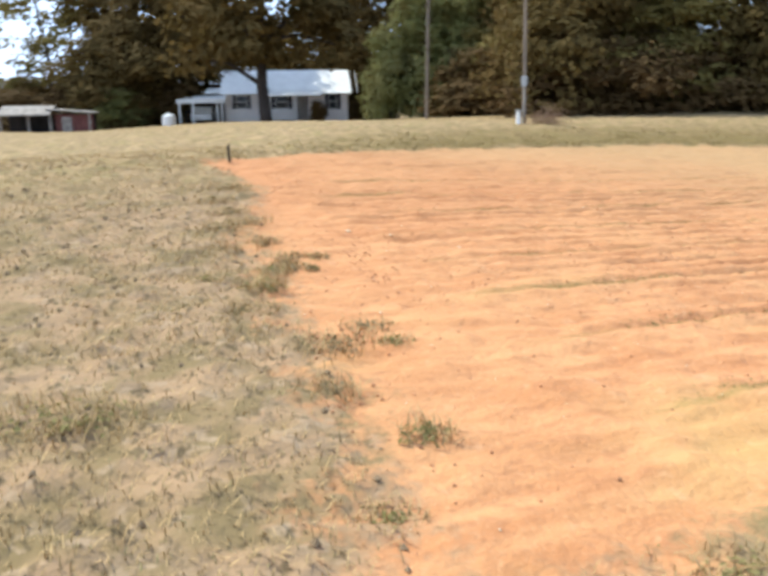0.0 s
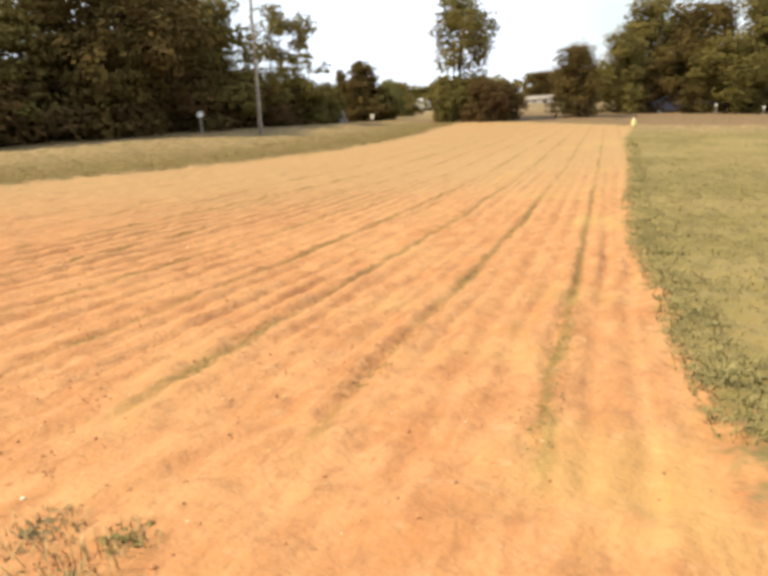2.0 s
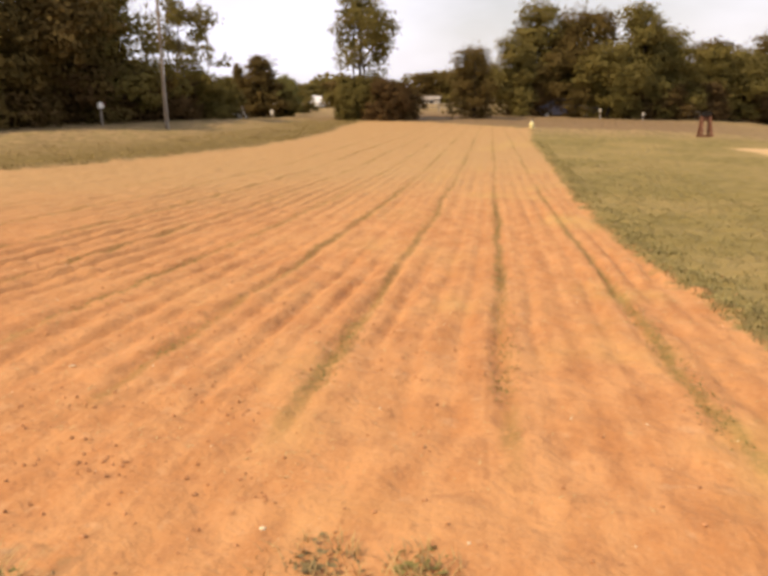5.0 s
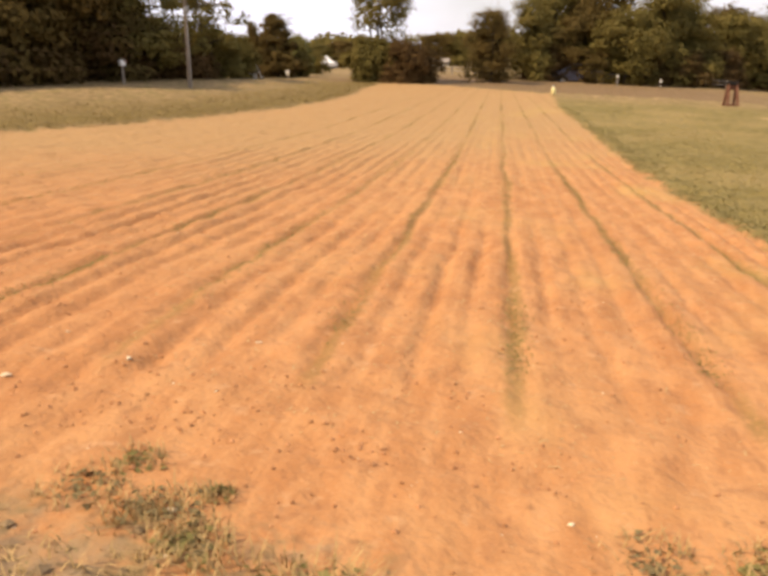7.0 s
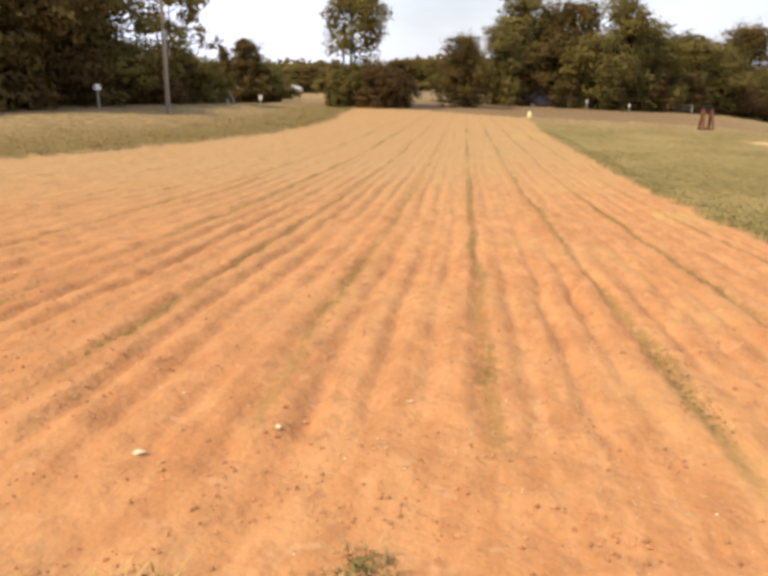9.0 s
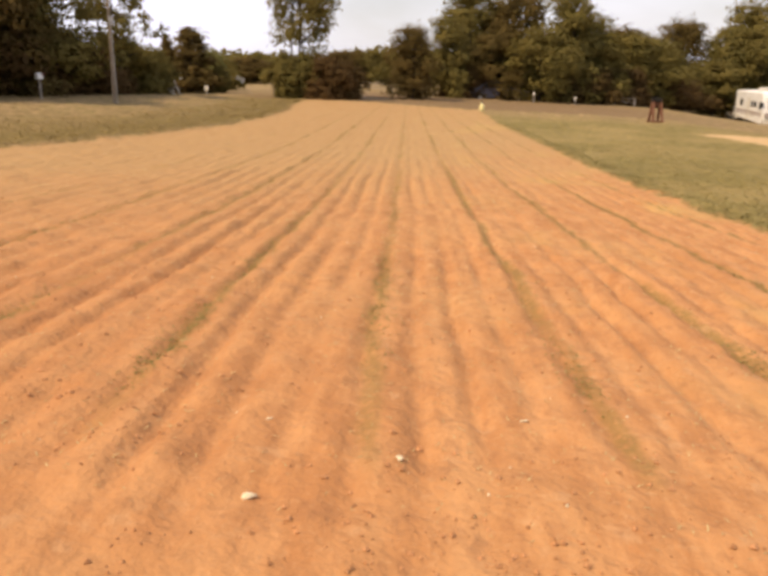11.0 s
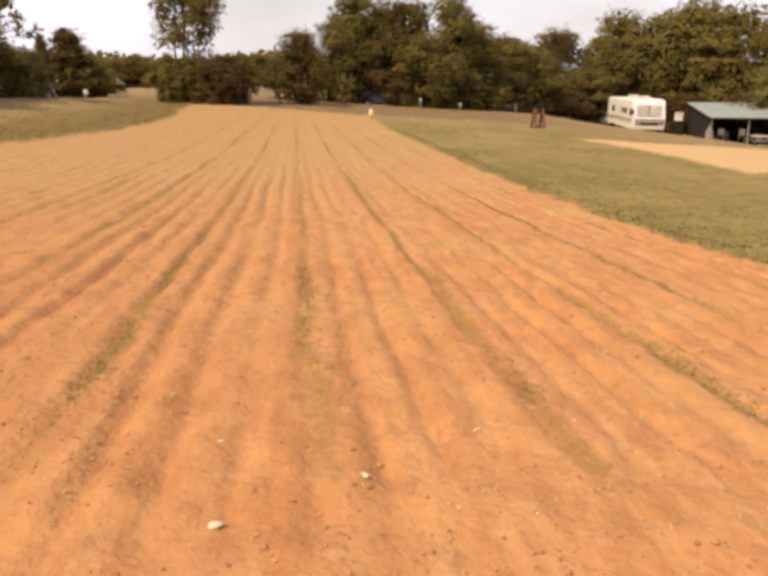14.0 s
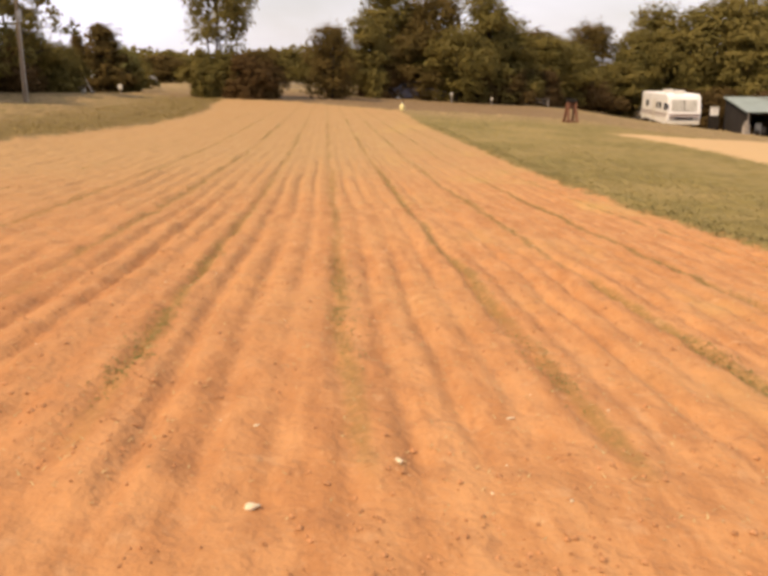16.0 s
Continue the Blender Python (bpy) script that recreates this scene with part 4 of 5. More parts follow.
def pole_shed():
    s = thing("shed", (24.6, 62.3, -3.28), "open pole shed with low green-grey tin roof", "shed", turn=-9)
    W, D = 5.5, 7.5
    roof = part("roof", box((W + 0.5, D + 0.6, 0.07), (W / 2, D / 2, 2.24), 0.01, (6, 0, 0)), TIN, s, "green-grey tin roof")
    for k in range(15):
        part("rib", box((0.05, D + 0.6, 0.1), (-0.15 + k * 0.41, D / 2, 2.25), 0, (6, 0, 0)), TIN, roof)
    for xx in (0.0, W / 2, W):
        for yy in (0.0, D):
            # Front posts grey; back posts near-black, with the shed's shade in their colour.
            part("post", rod((xx, yy, -0.3), (xx, yy, 1.78 + 0.105 * yy), 0.07, 0.06, 8), GREY_WOOD if yy == 0 else DARK_WOOD, s)
    # Near-black back and side boards carry the open shed's darkness in their colour.
    part("back_wall", box((W, 0.1, 2.5), (W / 2, D, 1.25)), DARK_WOOD, s, "dark back boards with shed shade in their colour")
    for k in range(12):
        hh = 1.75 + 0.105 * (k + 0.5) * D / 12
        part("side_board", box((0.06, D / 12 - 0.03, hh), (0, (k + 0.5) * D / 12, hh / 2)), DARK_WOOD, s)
    for xx in (0.0, W):
        part("beam", box((0.1, D, 0.14), (xx, D / 2, 2.12), 0, (6, 0, 0)), DARK_WOOD, s)
    part("front_beam", box((W, 0.1, 0.16), (W / 2, 0, 1.72)), DARK_WOOD, s)
    lean = part("side_roof", box((4.6, 5.4, 0.07), (W + 2.5, 3.0, 1.72), 0.01, (4, 3, 0)), TIN, s, "lower tin roof of the lean-to")
    for k in range(10):
        part("rib", box((0.05, 5.4, 0.1), (W + 0.4 + k * 0.45, 3.0, 1.84 - k * 0.0236), 0, (4, 3, 0)), TIN, lean)
    for xx in (W + 1.5, W + 4.4):
        part("post", rod((xx, 0.5, -0.3), (xx, 0.5, 1.52), 0.06, 0.05, 8), GREY_WOOD, s)
    # Rear wall of the lean-to, its shade likewise put into the colour.
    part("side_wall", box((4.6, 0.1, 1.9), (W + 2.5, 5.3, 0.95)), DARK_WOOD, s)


def clutter(x, y, kind):
    """Odds and ends in the shade of the shed."""
    z = -3.28
    if kind == "chair":
        c = thing("garden_chair", (x, y, z), "pale plastic garden chair in the shed's shade", "chair", "chairs in the shed", turn=-20)
        part("seat", box((0.45, 0.45, 0.05), (0, 0, 0.42), 0.01), CREAM, c)
        part("backrest", box((0.45, 0.05, 0.45), (0, 0.22, 0.66), 0.01, (-10, 0, 0)), CREAM, c)
        for sx in (-0.19, 0.19):
            for sy in (-0.19, 0.19):
                part("leg", rod((sx * 1.15, sy * 1.15, 0), (sx, sy, 0.42), 0.02, 0.02, 6), CREAM, c)
    else:
        c = thing("wooden_crate", (x, y, z), "grey wooden crate on the shed floor", "crate", "crates in the shed", turn=15)
        for k in range(3):
            for sy in (-0.25, 0.25):
                part("slat", box((0.7, 0.03, 0.14), (0, sy, 0.1 + 0.18 * k), 0.005), GREY_WOOD, c)
            for sx in (-0.34, 0.34):
                part("slat", box((0.03, 0.5, 0.14), (sx, 0, 0.1 + 0.18 * k), 0.005), GREY_WOOD, c)
        part("bottom", box((0.68, 0.5, 0.03), (0, 0, 0.03)), GREY_WOOD, c)


for x, y, kind in ((26.0, 63.6, "chair"), (27.4, 63.0, "chair"), (28.6, 63.2, "crate"), (26.8, 65.0, "crate")):
    clutter(x, y, kind)
pole_shed()
ice = thing("cooler_chest", (24.7, 69.3, float(base_height(24.7, 69.3))), "white cooler chest on dark stand beside shed", "cooler", turn=-10)
part("stand", box((0.8, 0.6, 1.5), (0, 0, 0.7), 0.02), DARK_WOOD, ice, "dark wooden stand")
part("body", box((0.62, 0.55, 0.62), (0, 0, 1.76), 0.04), WHITE, ice)
part("lid", box((0.66, 0.58, 0.08), (0, 0, 2.11), 0.02), CREAM, ice)
part("handle", box((0.2, 0.05, 0.03), (0, -0.31, 1.94), 0.01), STEEL, ice)
sack = thing("covered_drum", (24.3, 61.8, float(base_height(24.3, 61.8))), "grey drum under a pale cover by shed post", "drum")
part("drum", rod((0, 0, -0.1), (0, 0, 0.75), 0.28, 0.27, 18), GREY_WOOD, sack)
bm = bmesh.new()
bmesh.ops.create_cone(bm, cap_ends=True, segments=18, radius1=0.36, radius2=0.16, depth=1.0, matrix=pose(0, 0, 0.55))
for v in bm.verts:
    v.co += Vector((math.sin(v.co.y * 9), math.cos(v.co.x * 8), 0)) * 0.05
part("cover", bm, GREY_WOOD, sack, "grey draped cover")


def picnic_table(x, y, turn):
    t = thing("picnic_table", (x, y, float(base_height(x, y))), "weathered picnic table with pale top and benches", "table", turn=turn)
    for k in range(5):
        part("top_board", box((2.0, 0.14, 0.045), (0, -0.3 + k * 0.15, 0.75), 0.005), CREAM, t)
    for sy in (-0.75, 0.75):
        for k in range(2):
            part("bench_board", box((2.0, 0.13, 0.045), (0, sy - 0.07 + k * 0.14, 0.44), 0.005), GREY_WOOD, t)
    for sx in (-0.75, 0.75):
        for sg in (-1, 1):
            part("leg", box((0.08, 0.09, 0.95), (sx, sg * 0.36, 0.36), 0, (sg * 28, 0, 0)), DARK_WOOD, t)
        part("crossbar", box((0.07, 1.7, 0.09), (sx, 0, 0.38)), DARK_WOOD, t)


picnic_table(26.6, 57.6, -14)


# ---- things round the field ----
def swing_frame(x, y):
    f = thing("sawhorse", (x, y, hz(x, y)), "small red-brown wooden sawhorse with splayed legs on lawn", "sawhorse", turn=12)
    for sx in (-0.2, 0.2):
        for sg in (-1, 1):
            part("leg", box((0.10, 0.10, 1.08), (sx, sg * 0.15, 0.5), 0.01, (sg * 13, -sx * 14, 0)), RED_BROWN, f)
        part("brace", box((0.07, 0.3, 0.08), (sx * 0.8, 0, 0.70), 0.005), RED_BROWN, f)
    part("top_beam", box((0.50, 0.2, 0.2), (0, 0, 1.02), 0.03), DARK_WOOD, f, "dark top beam")
    part("panel", box((0.26, 0.05, 0.22), (0, 0.02, 0.83), 0.01), RED_BROWN, f)
    for sg in (-1, 1):
        part("foot_rail", box((0.62, 0.06, 0.07), (0, sg * 0.27, 0.04), 0.005), RED_BROWN, f)


swing_frame(6.35, 39.6)
jug = thing("corner_marker", (-1.76, 42.2, hz(-1.76, 42.2)), "pale yellow plastic jug on a short corner stake", "marker")
part("stake", box((0.05, 0.05, 0.55), (0.03, 0.14, 0.22), 0.005), DARK_WOOD, jug)
bm = rod((0, 0, 0.02), (0, 0, 0.24), 0.12, 0.12, 14)
rod((0, 0, 0.24), (0, 0, 0.36), 0.12, 0.04, 14, bm)
part("jug", bm, YELLOW, jug)
part("lid", rod((0, 0, 0.36), (0, 0, 0.4), 0.04, 0.04, 10), WHITE, jug)
stake = thing("stake", (-7.8, 2.2, hz(-7.8, 2.2) - 0.05), "dark weathered wooden stake at the field corner", "stake")
part("post", box((0.04, 0.04, 0.36), (0, 0, 0.14), 0.005, (3, -4, 20)), DARK_WOOD, stake)
part("point", rod((0.0, 0.0, 0.31), (0.01, 0.01, 0.38), 0.02, 0.008, 4), DARK_WOOD, stake)


def rail_fence(x0, y0, x1, y1, n, label):
    ln = math.hypot(x1 - x0, y1 - y0)
    f = thing("rail_fence", (x0, y0, 0), label, "fence", turn=math.degrees(math.atan2(y1 - y0, x1 - x0)))
    zs = [float(base_height(x0 + (x1 - x0) * k / n, y0 + (y1 - y0) * k / n)) for k in range(n + 1)]
    for k in range(n + 1):
        part("post", box((0.10, 0.10, 0.7), (ln * k / n, 0, zs[k] + 0.28), 0.01), GREY_WOOD, f)
        if k < n:
            for hh in (0.3, 0.55):
                part("rail", rod((ln * k / n, 0.07, zs[k] + hh), (ln * (k + 1) / n, 0.07, zs[k + 1] + hh), 0.035, 0.03, 8), GREY_WOOD, f)


rail_fence(-13.5, 59.6, -6.5, 58.6, 4, "pale low rail fence before the far trees")
rail_fence(-3.0, 58.6, 9.0, 60.2, 6, "grey low rail fence under dark trees")
car((-0.8, 57.6, float(base_height(-0.8, 57.6)) - 0.15), 100, TARP, "dark blue car parked in shade under trees")
car((-29.6, 75.4, float(base_height(-29.6, 75.4)) - 0.1), 30, WHITE, "white car parked by the road among shrubs")
car((-27.0, 78.0, float(base_height(-27.0, 78.0)) - 0.1), 60, WHITE, "distant white car on the road beside trees")


def small_building(name, x, y, w, d, h, wall, roof, label, turn):
    b = thing(name, (x, y, float(base_height(x, y))), label, "building", turn=turn)
    part("wall", box((w, d, h), (0, 0, h / 2), 0.02), wall, b)
    for sg in (-1, 1):
        part("roof", box((w + 0.3, d / 2 + 0.25, 0.08), (0, sg * d / 4, h + d * 0.10), 0.01, (-sg * 22, 0, 0)), roof, b)
    part("window", box((w * 0.18, 0.05, h * 0.3), (-w * 0.22, -d / 2 - 0.01, h * 0.6), 0.01), GLASS, b)
    part("door", box((w * 0.16, 0.05, h * 0.7), (w * 0.2, -d / 2 - 0.01, h * 0.36), 0.01), DARK_TRIM, b)


small_building("outbuilding", -15.3, 80.0, 2.4, 1.4, 0.42, CREAM, GREY_WOOD, "low cream outbuilding beyond the rail fence", 8)
small_building("outbuilding", 7.4, 63.6, 1.3, 1.3, 1.1, WHITE, GREY_WOOD, "tiny white hut glimpsed under dark trees", 5)
small_building("outbuilding", -18.7, 42.3, 1.1, 0.8, 0.40, WHITE, GREY_WOOD, "tiny low white hut before roadside evergreens", 25)
rest = thing("leaning_pole", (-17.9, 42.0, hz(-17.9, 42.0)), "thin pale pole leaning beside roadside evergreens", "pole")
part("pole", rod((0.28, 0, -0.05), (-0.18, 0, 1.05), 0.035, 0.025, 8), CREAM, rest)
part("foot", box((0.16, 0.16, 0.1), (0.28, 0, 0.02), 0.02), GREY_WOOD, rest)
sign = thing("road_sign", (-16.6, 43.2, hz(-16.6, 43.2)), "small cream sign board on a short post", "sign")
part("post", box((0.07, 0.07, 0.45), (0, 0.04, 0.2), 0.01), GREY_WOOD, sign)
part("board", box((0.22, 0.04, 0.26), (0, 0, 0.36), 0.01), CREAM, sign)
small_building("outbuilding", -20.6, 54.6, 1.5, 1.2, 0.7, CREAM, ROOF_WHITE, "small cream hut among roadside shrubs", 35)
for x, y, hgt in ((1.6, 55.0, 0.7), (4.3, 55.2, 0.55)):
    p = thing("marker_post", (x, y, float(base_height(x, y))), "white-topped marker post under the trees", "post", "posts under the trees")
    part("post", box((0.09, 0.09, hgt), (0, 0, hgt / 2 - 0.05), 0.01), GREY_WOOD, p)
    part("sign", box((0.14, 0.04, 0.18), (0, -0.06, hgt - 0.1), 0.01), CREAM, p)


# ---- weeds, stones, crumbs of earth, grass ----
WEED = leaf_mat("weed_leaves", (0.19, 0.155, 0.075), (0.28, 0.225, 0.115), (0.25, 0.18, 0.10))
WEED_GREEN = leaf_mat("weed_leaves_green", (0.19, 0.172, 0.060), (0.28, 0.245, 0.095), (0.29, 0.23, 0.10))
STRAW = plain("straw_blades", (0.43, 0.285, 0.125), 0.9, 0, 0.4, 9.0, 0)
VERGE_BLADE = plain("verge_blades", (0.285, 0.200, 0.072), 0.85, 0, 0.4, 2.0, 0)
BLADE = plain("green_blades", (0.250, 0.204, 0.080), 0.8, 0, 0.45, 6.0, 0)


def blade_mesh(name, p, length, width, rng, material, flop=0.7, rise=0.1):
    n = len(p)
    az = rng.uniform(0, 2 * math.pi, n)
    tilt = rng.uniform(rise, flop, n)
    d = np.stack([np.cos(az) * np.sin(tilt), np.sin(az) * np.sin(tilt), np.cos(tilt)], 1)
    side = np.stack([-np.sin(az), np.cos(az), np.zeros(n)], 1) * width[:, None]
    v = np.empty((n, 5, 3))
    v[:, 0], v[:, 1] = p - side, p + side
    mid = p + d * (length * 0.55)[:, None]
    v[:, 2], v[:, 3] = mid + side * 0.8, mid - side * 0.8
    v[:, 4] = p + d * length[:, None] + np.stack([np.cos(az), np.sin(az), -0.4 * np.ones(n)], 1) * (length * 0.25)[:, None]
    k = np.arange(n)[:, None] * 5
    faces = np.concatenate([k + [0, 1, 2], k + [0, 2, 3], k + [3, 2, 4]])
    me = bpy.data.meshes.new(name)
    me.from_pydata(v.reshape(-1, 3).tolist(), [], faces.tolist())
    me.materials.append(material)
    return me


def weed(x, y, r, h, seed, material, label):
    rng = np.random.default_rng(seed)
    w = thing("weed", (x, y, hz(x, y) - 0.01), label, "weed", "weeds along the field's edge")
    n = int(40 + 260 * r)
    a = rng.uniform(0, 2 * math.pi, n)
    d = 1.5 * r * rng.random(n) ** 0.8 * (0.65 + 0.35 * np.sin(3 * a + seed) * np.cos(2 * a + 0.7 * seed))
    p = np.stack([d * np.cos(a), d * np.sin(a), 0.8 * h * rng.random(n) ** 1.6 * np.clip(1 - d / r * 0.5, 0.1, 1)], 1)
    me = leaf_mesh("leaves", p, rng.uniform(0.010, 0.026, n), rng, material, np.stack([np.cos(a) * 0.3, np.sin(a) * 0.3, np.ones(n) * 0.7], 1))
    o = tagged(new("foliage", me), kind="stuff")
    o.parent = w
    m = int(60 + 420 * r)
    a, d = rng.uniform(0, 2 * math.pi, m), r * 1.3 * np.sqrt(rng.random(m))
    o = tagged(new("tuft", blade_mesh("stems", np.stack([d * np.cos(a), d * np.sin(a), np.zeros(m)], 1), rng.uniform(0.5, 1.1, m) * h * 1.2, np.full(m, 0.0035), rng, STRAW, 0.9)), kind="stuff")
    o.parent = w


WEEDS = [(-0.26, 1.66, 0.13, 0.14, 1), (-1.0, 2.01, 0.14, 0.08, 0), (-0.81, 1.81, 0.12, 0.07, 0), (0.78, 2.2, 0.16, 0.07, 0), (1.18, 2.29, 0.12, 0.07, 1), (-2.03, 1.9, 0.15, 0.12, 0), (-1.11, 1.97, 0.14, 0.10, 0),
         (-1.43, 2.06, 0.15, 0.09, 0), (-1.34, 2.3, 0.11, 0.06, 1), (-0.84, 1.79, 0.13, 0.08, 1), (-0.89, 2.17, 0.06, 0.06, 1), (-0.59, 1.18, 0.16, 0.08, 1), (-0.48, 1.62, 0.2, 0.10, 1), (-3.0, 1.88, 0.22, 0.10, 0),
         (1.19, 1.86, 0.22, 0.14, 0), (2.59, 2.02, 0.13, 0.12, 1), (1.94, 1.64, 0.16, 0.12, 0), (1.96, 0.17, 0.25, 0.10, 1), (2.07, 0.39, 0.22, 0.09, 1), (3.27, 1.62, 0.12, 0.08, 1),
         (-2.6, 1.5, 0.2, 0.10, 0), (-3.6, 1.7, 0.22, 0.09, 0), (-4.3, 1.6, 0.22, 0.1, 0), (-1.7, 1.4, 0.2, 0.1, 0), (0.3, 1.4, 0.2, 0.1, 0), (-5.2, 1.9, 0.25, 0.1, 0), (4.1, 2.7, 0.16, 0.08, 1), (3.8, 3.8, 0.16, 0.08, 1)] + [(8.1 + 0.21 * k, 20.5 + 0.13 * k, 0.09, 0.12, 0) for k in range(6)]
for k, (x, y, r, h, g) in enumerate(WEEDS):
    weed(x, y, r, h, 60 + k, WEED_GREEN if g else WEED, "low leafy green weed on bare earth" if g else "dry grey-green weed clump on bare earth")
brush = thing("dry_brush", (-15.6, 12.4, hz(-15.6, 12.4)), "dry rusty brown brush beside the pole foot", "bush")
rng = np.random.default_rng(4)
p = rng.normal(size=(900, 3)) * np.array((0.24, 0.30, 0.24))
p[:, 2] = np.abs(p[:, 2]) + 0.02
TWIG = leaf_mat("dry_twigs", (0.28, 0.17, 0.11), (0.38, 0.25, 0.16), (0.30, 0.18, 0.12))
o = new("twigs", leaf_mesh("twigs", p, rng.uniform(0.015, 0.045, 900), rng, TWIG))
o.parent = brush


def lump(rng, r, flat=0.5, sub=2):
    bm = bmesh.new()
    bmesh.ops.create_icosphere(bm, subdivisions=sub, radius=r)
    ax = rng.uniform(0.7, 1.4, 3)
    for v in bm.verts:
        k = 1 + 0.25 * math.sin(v.co.x / r * 3 + ax[0] * 9) + 0.15 * math.cos(v.co.y / r * 4 + ax[1] * 7)
        v.co = Vector((v.co.x * ax[0] * 1.25, v.co.y * ax[1] * 0.85, v.co.z * flat)) * k
    return bm


for x, y, r, lab in ((-2.5, 2.93, 0.024, "pale elongated stone lying on bare earth"), (-1.96, 3.26, 0.015, "pale cracked stone lying in a furrow"), (-1.43, 3.84, 0.012, "small pale stone lying on bare earth"),
                     (-2.6, 3.6, 0.010, "small tan stone lying on bare earth"), (-1.0, 2.0, 0.025, "flat pale stone among edge weeds"), (0.5, 2.4, 0.016, "small tan stone lying on bare earth"), (-1.6, 3.1, 0.007, "small tan stone lying on bare earth")):
    rng = np.random.default_rng(int(100 * (x + 9)))
    me = bpy.data.meshes.new("stone")
    bm = lump(rng, r, 0.42)
    bm.to_mesh(me)
    bm.free()
    me.polygons.foreach_set("use_smooth", [True] * len(me.polygons))
    me.materials.append(STONE)
    ob = new("stone", me)
    ob.matrix_basis = pose(x, y, hz(x, y) + r * 0.35, 0, 0, 25)
    tagged(ob, lab, "stone", "stones on the field")


def crumbs(name, count, x0, x1, y0, y1, r0, r1, seed, material, label, lo=-0.6, hi=99.0, bunch=0.0):
    """Loose crumbs of dry earth, one mesh of many."""
    rng = np.random.default_rng(seed)
    y = y0 + (y1 - y0) * rng.random(count) ** 1.8
    x = rng.uniform(x0, x1, count)
    ok = (field_inside(x, y) > lo) & (field_inside(x, y) < hi) & (lattice(x, y, 1.3, seed) * 0.5 + lattice(x, y, 4.0, seed + 3) * 0.5 > bunch)
    x, y = x[ok], y[ok]
    z = height(x, y)
    n = len(x)
    octa = np.array([(1, 0, 0), (0, 1, 0), (-1, 0, 0), (0, -1, 0), (0, 0, 0.8), (0, 0, -0.8)], float)
    r = (r0 + (r1 - r0) * rng.random(n) ** 3)[:, None, None]
    v = octa[None] * rng.uniform(0.6, 1.3, (n, 6, 1)) * r
    a = rng.uniform(0, 6.28, n)
    c, s = np.cos(a)[:, None], np.sin(a)[:, None]
    v = np.stack([v[..., 0] * c - v[..., 1] * s, v[..., 0] * s + v[..., 1] * c, v[..., 2]], -1) + np.stack([x, y, z + r[:, 0, 0] * 0.3], 1)[:, None]
    f = np.array([(0, 1, 4), (1, 2, 4), (2, 3, 4), (3, 0, 4), (1, 0, 5), (2, 1, 5), (3, 2, 5), (0, 3, 5)])
    faces = (np.arange(n)[:, None, None] * 6 + f[None]).reshape(-1, 3)
    me = bpy.data.meshes.new(name)
    me.from_pydata(v.reshape(-1, 3).tolist(), [], faces.tolist())
    me.materials.append(material)
    tagged(new(name, me), label, "clods", kind="stuff")


crumbs("earth_clods", 1700, -9, 3.6, 1.6, 12, 0.003, 0.017, 2, CLOD, "loose brown crumbs of dry earth on field")
crumbs("crumbled_earth", 8000, -6, 1.5, 2.0, 8, 0.002, 0.015, 8, CLOD, "crumbled clumps of orange earth between furrows", 0.1, 99.0, 0.57)
crumbs("broken_crust", 1900, -6.5, 0.5, 2.6, 7, 0.005, 0.018, 19, CLOD, "broken flat crust and clods in near furrows", 0.1, 99.0, 0.58)
crumbs("verge_clods", 2600, -11, 5.5, -1.6, 2.6, 0.006, 0.034, 9, VERGE_CLOD, "dull brown clods among dry edge grass", -4.0, 0.2, 0.45)
crumbs("pale_pebbles", 260, -9, 3.6, 1.6, 12, 0.003, 0.011, 6, STONE, "small pale pebbles scattered over bare field")


def grass(name, count, pick, l0, l1, seed, material, label, width=0.004):
    rng = np.random.default_rng(seed)
    x, y = pick(rng, count)
    d = field_inside(x, y)
    ok = d < rng.uniform(-0.25, 0.15, len(x))
    ok &= lattice(x, y, 1.6, seed) + 0.4 * lattice(x, y, 7.0, seed + 1) > rng.uniform(0.2, 0.95, len(x))
    x, y = x[ok], y[ok]
    p = np.stack([x, y, height(x, y) - 0.005], 1)
    me = blade_mesh(name, p, rng.uniform(l0, l1, len(x)), np.full(len(x), width), rng, material, 1.15)
    tagged(new(name, me), label, "grass", kind="stuff")


def near_strip(rng, n):
    return 6.5 - 19 * rng.random(n) ** 1.35, 2.6 - 4.6 * rng.random(n) ** 1.3


def lawn_strip(rng, n):
    y = 4.2 + 22 * rng.random(n) ** 1.6
    return np.interp(y, EDGE_Y, EDGE_X) + 3.5 * rng.random(n) ** 1.6 - 0.1, y


def verge_strip(rng, n):
    y = rng.uniform(2, 42, n)
    return np.interp(y, LEFT_Y, LEFT_X) - 3.2 * rng.random(n) ** 1.5, y


grass("dry_grass", 44000, near_strip, 0.03, 0.09, 12, STRAW, "short dry straw-coloured grass along field edge")
grass("green_grass", 12000, near_strip, 0.015, 0.045, 13, BLADE, "short green grass among the straw")
grass("lawn_grass", 52000, lawn_strip, 0.02, 0.07, 14, BLADE, "short olive green lawn grass beside field", 0.005)


def lip_strip(rng, n):
    y = 5.0 + 28 * rng.random(n) ** 1.5
    return np.interp(y, EDGE_Y, EDGE_X) - 0.03 + 0.45 * rng.random(n) ** 1.5 + 0.16 * (lattice(y, y * 0.3, 2.2, 41) - 0.5), y


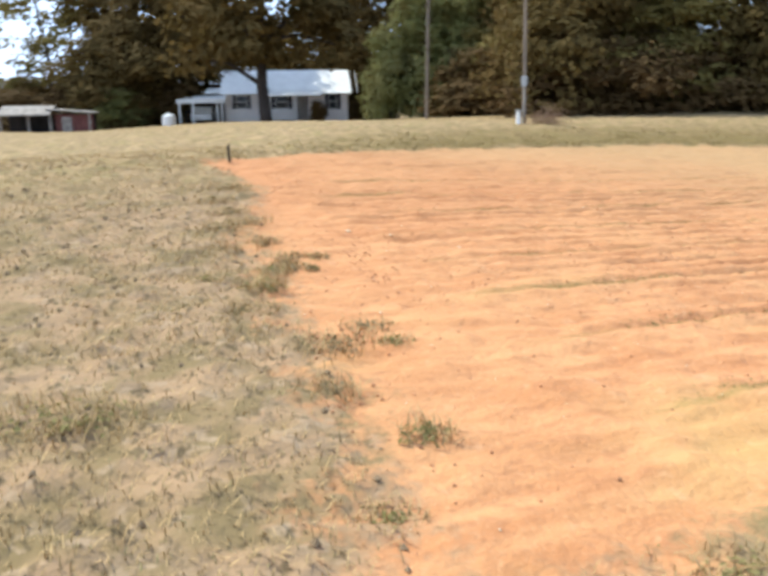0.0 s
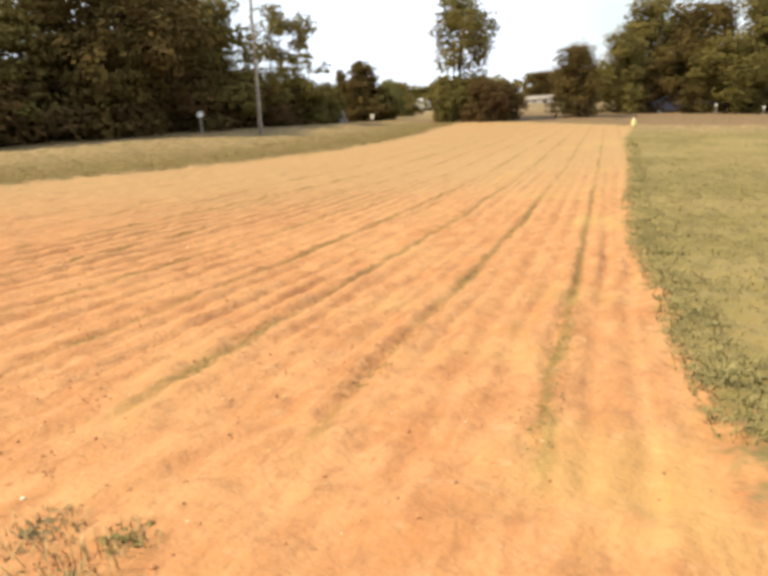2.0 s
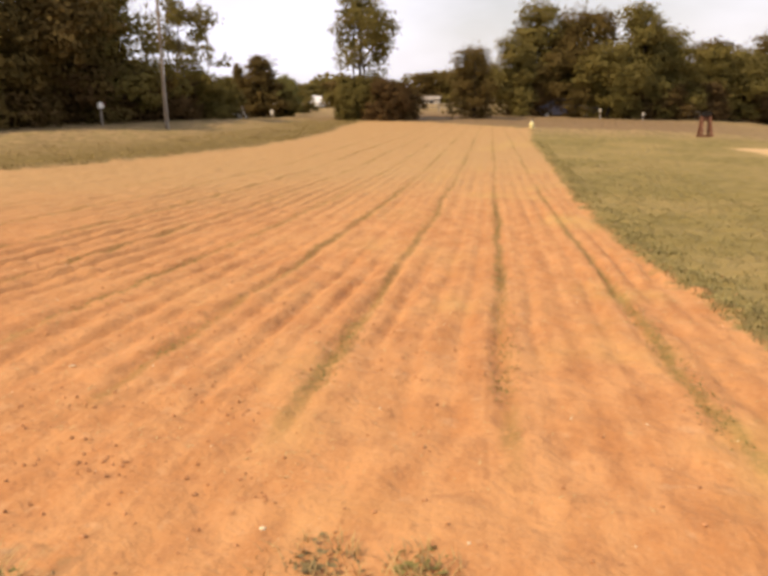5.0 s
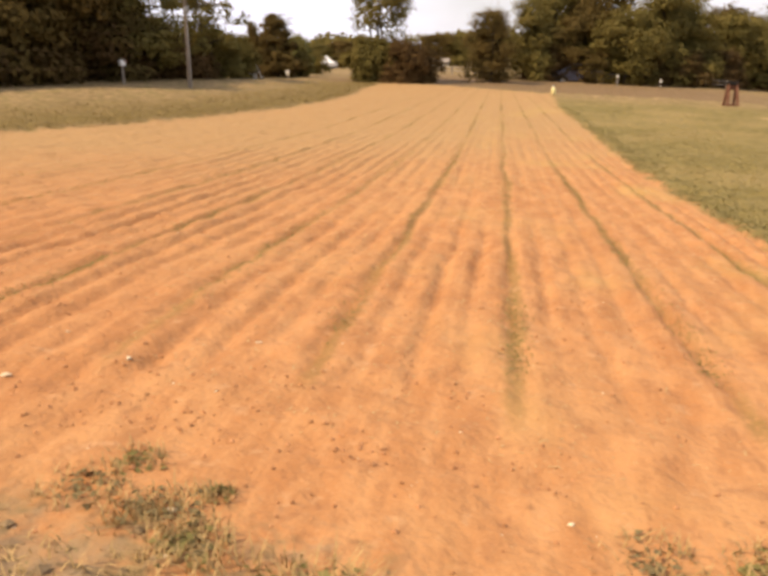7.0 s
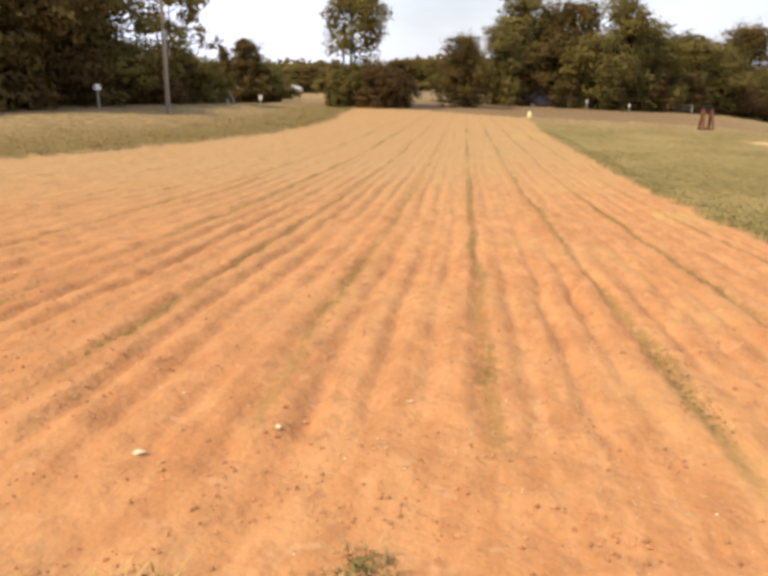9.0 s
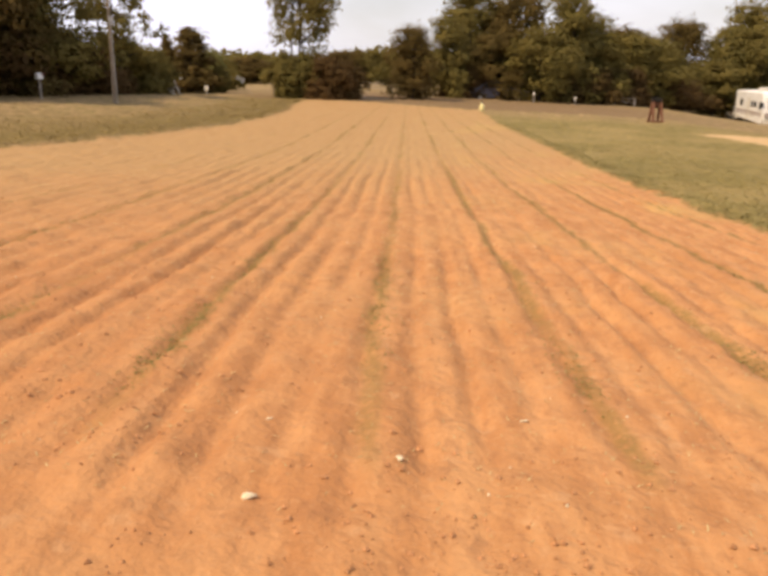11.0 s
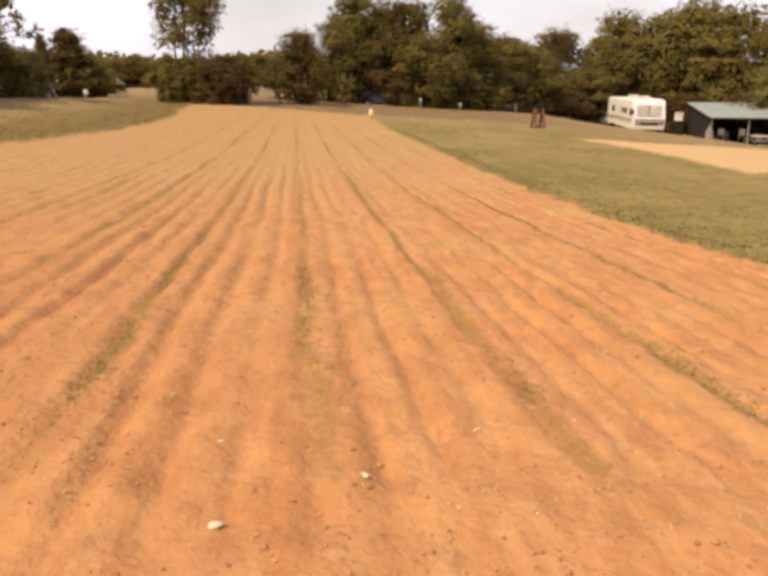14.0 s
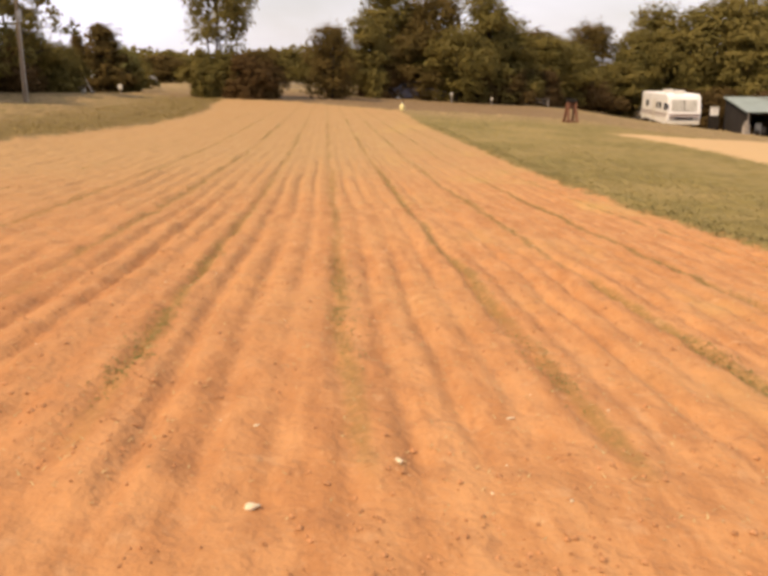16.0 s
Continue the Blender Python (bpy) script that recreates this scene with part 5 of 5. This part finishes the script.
grass("edge_tufts", 13000, lip_strip, 0.03, 0.075, 16, BLADE, "ragged green tufts along the lawn's bare edge", 0.006)
grass("verge_grass", 22000, verge_strip, 0.03, 0.10, 15, VERGE_BLADE, "rough green grass on the verge", 0.008)


def seedlings():
    """Thin green shoots along the sown rows."""
    rng = np.random.default_rng(21)
    y = 3.3 + 30 * rng.random(48000) ** 1.6
    u = np.round(rng.uniform(-7, 2.6, len(y)) / 1.18) * 1.18 + 0.22 + rng.normal(0, 0.06, len(y))
    x = (u + 0.96) * (1 - 0.0123 * (y - 3.3)) - 0.96 - 0.105 * (y - 3.3)
    ok = (lattice(x, y, 0.9, 31) > rng.uniform(0.25, 0.85, len(x))) & (y > 3.3 + 1.3 * lattice(u, u, 0.8, 44) + rng.random(len(x)) * 0.5)
    x, y = x[ok], y[ok]
    p = np.stack([x, y, height(x, y)], 1)
    me = leaf_mesh("seedlings", p + np.array((0, 0, 0.008)), rng.uniform(0.005, 0.012, len(x)), rng, WEED_GREEN, np.tile((0, 0, 0.8), (len(x), 1)))
    tagged(new("seedlings", me), "tiny green shoots along the sown rows", "seedlings", kind="stuff")


seedlings()


def field_straw():
    """Bleached straw bits and shoots strewn over the sown earth, thicker away from the near end."""
    rng = np.random.default_rng(27)
    n = 130000
    y = 2.8 + 40 * rng.random(n) ** 1.1
    x = rng.uniform(-11, 3, n)
    ok = (field_inside(x, y) > 0.05) & (lattice(x, y, 0.5, 33) * 0.6 + 0.4 * lattice(x, y, 2.5, 34) + np.clip((y - 5) / 14, 0, 0.35) + np.clip((-x - 4) / 8, 0, 0.3) > rng.uniform(0.35, 1.0, n))
    x, y = x[ok], y[ok]
    p = np.stack([x, y, height(x, y) - 0.003], 1)
    me = blade_mesh("field_straw", p, rng.uniform(0.012, 0.04, len(x)), 0.003 + 0.0003 * np.clip(y - 5, 0, 20), rng, FIELD_STRAW, 1.5, 1.15)
    tagged(new("field_straw", me), "bleached straw bits strewn over sown orange earth", "straw", kind="stuff")


field_straw()
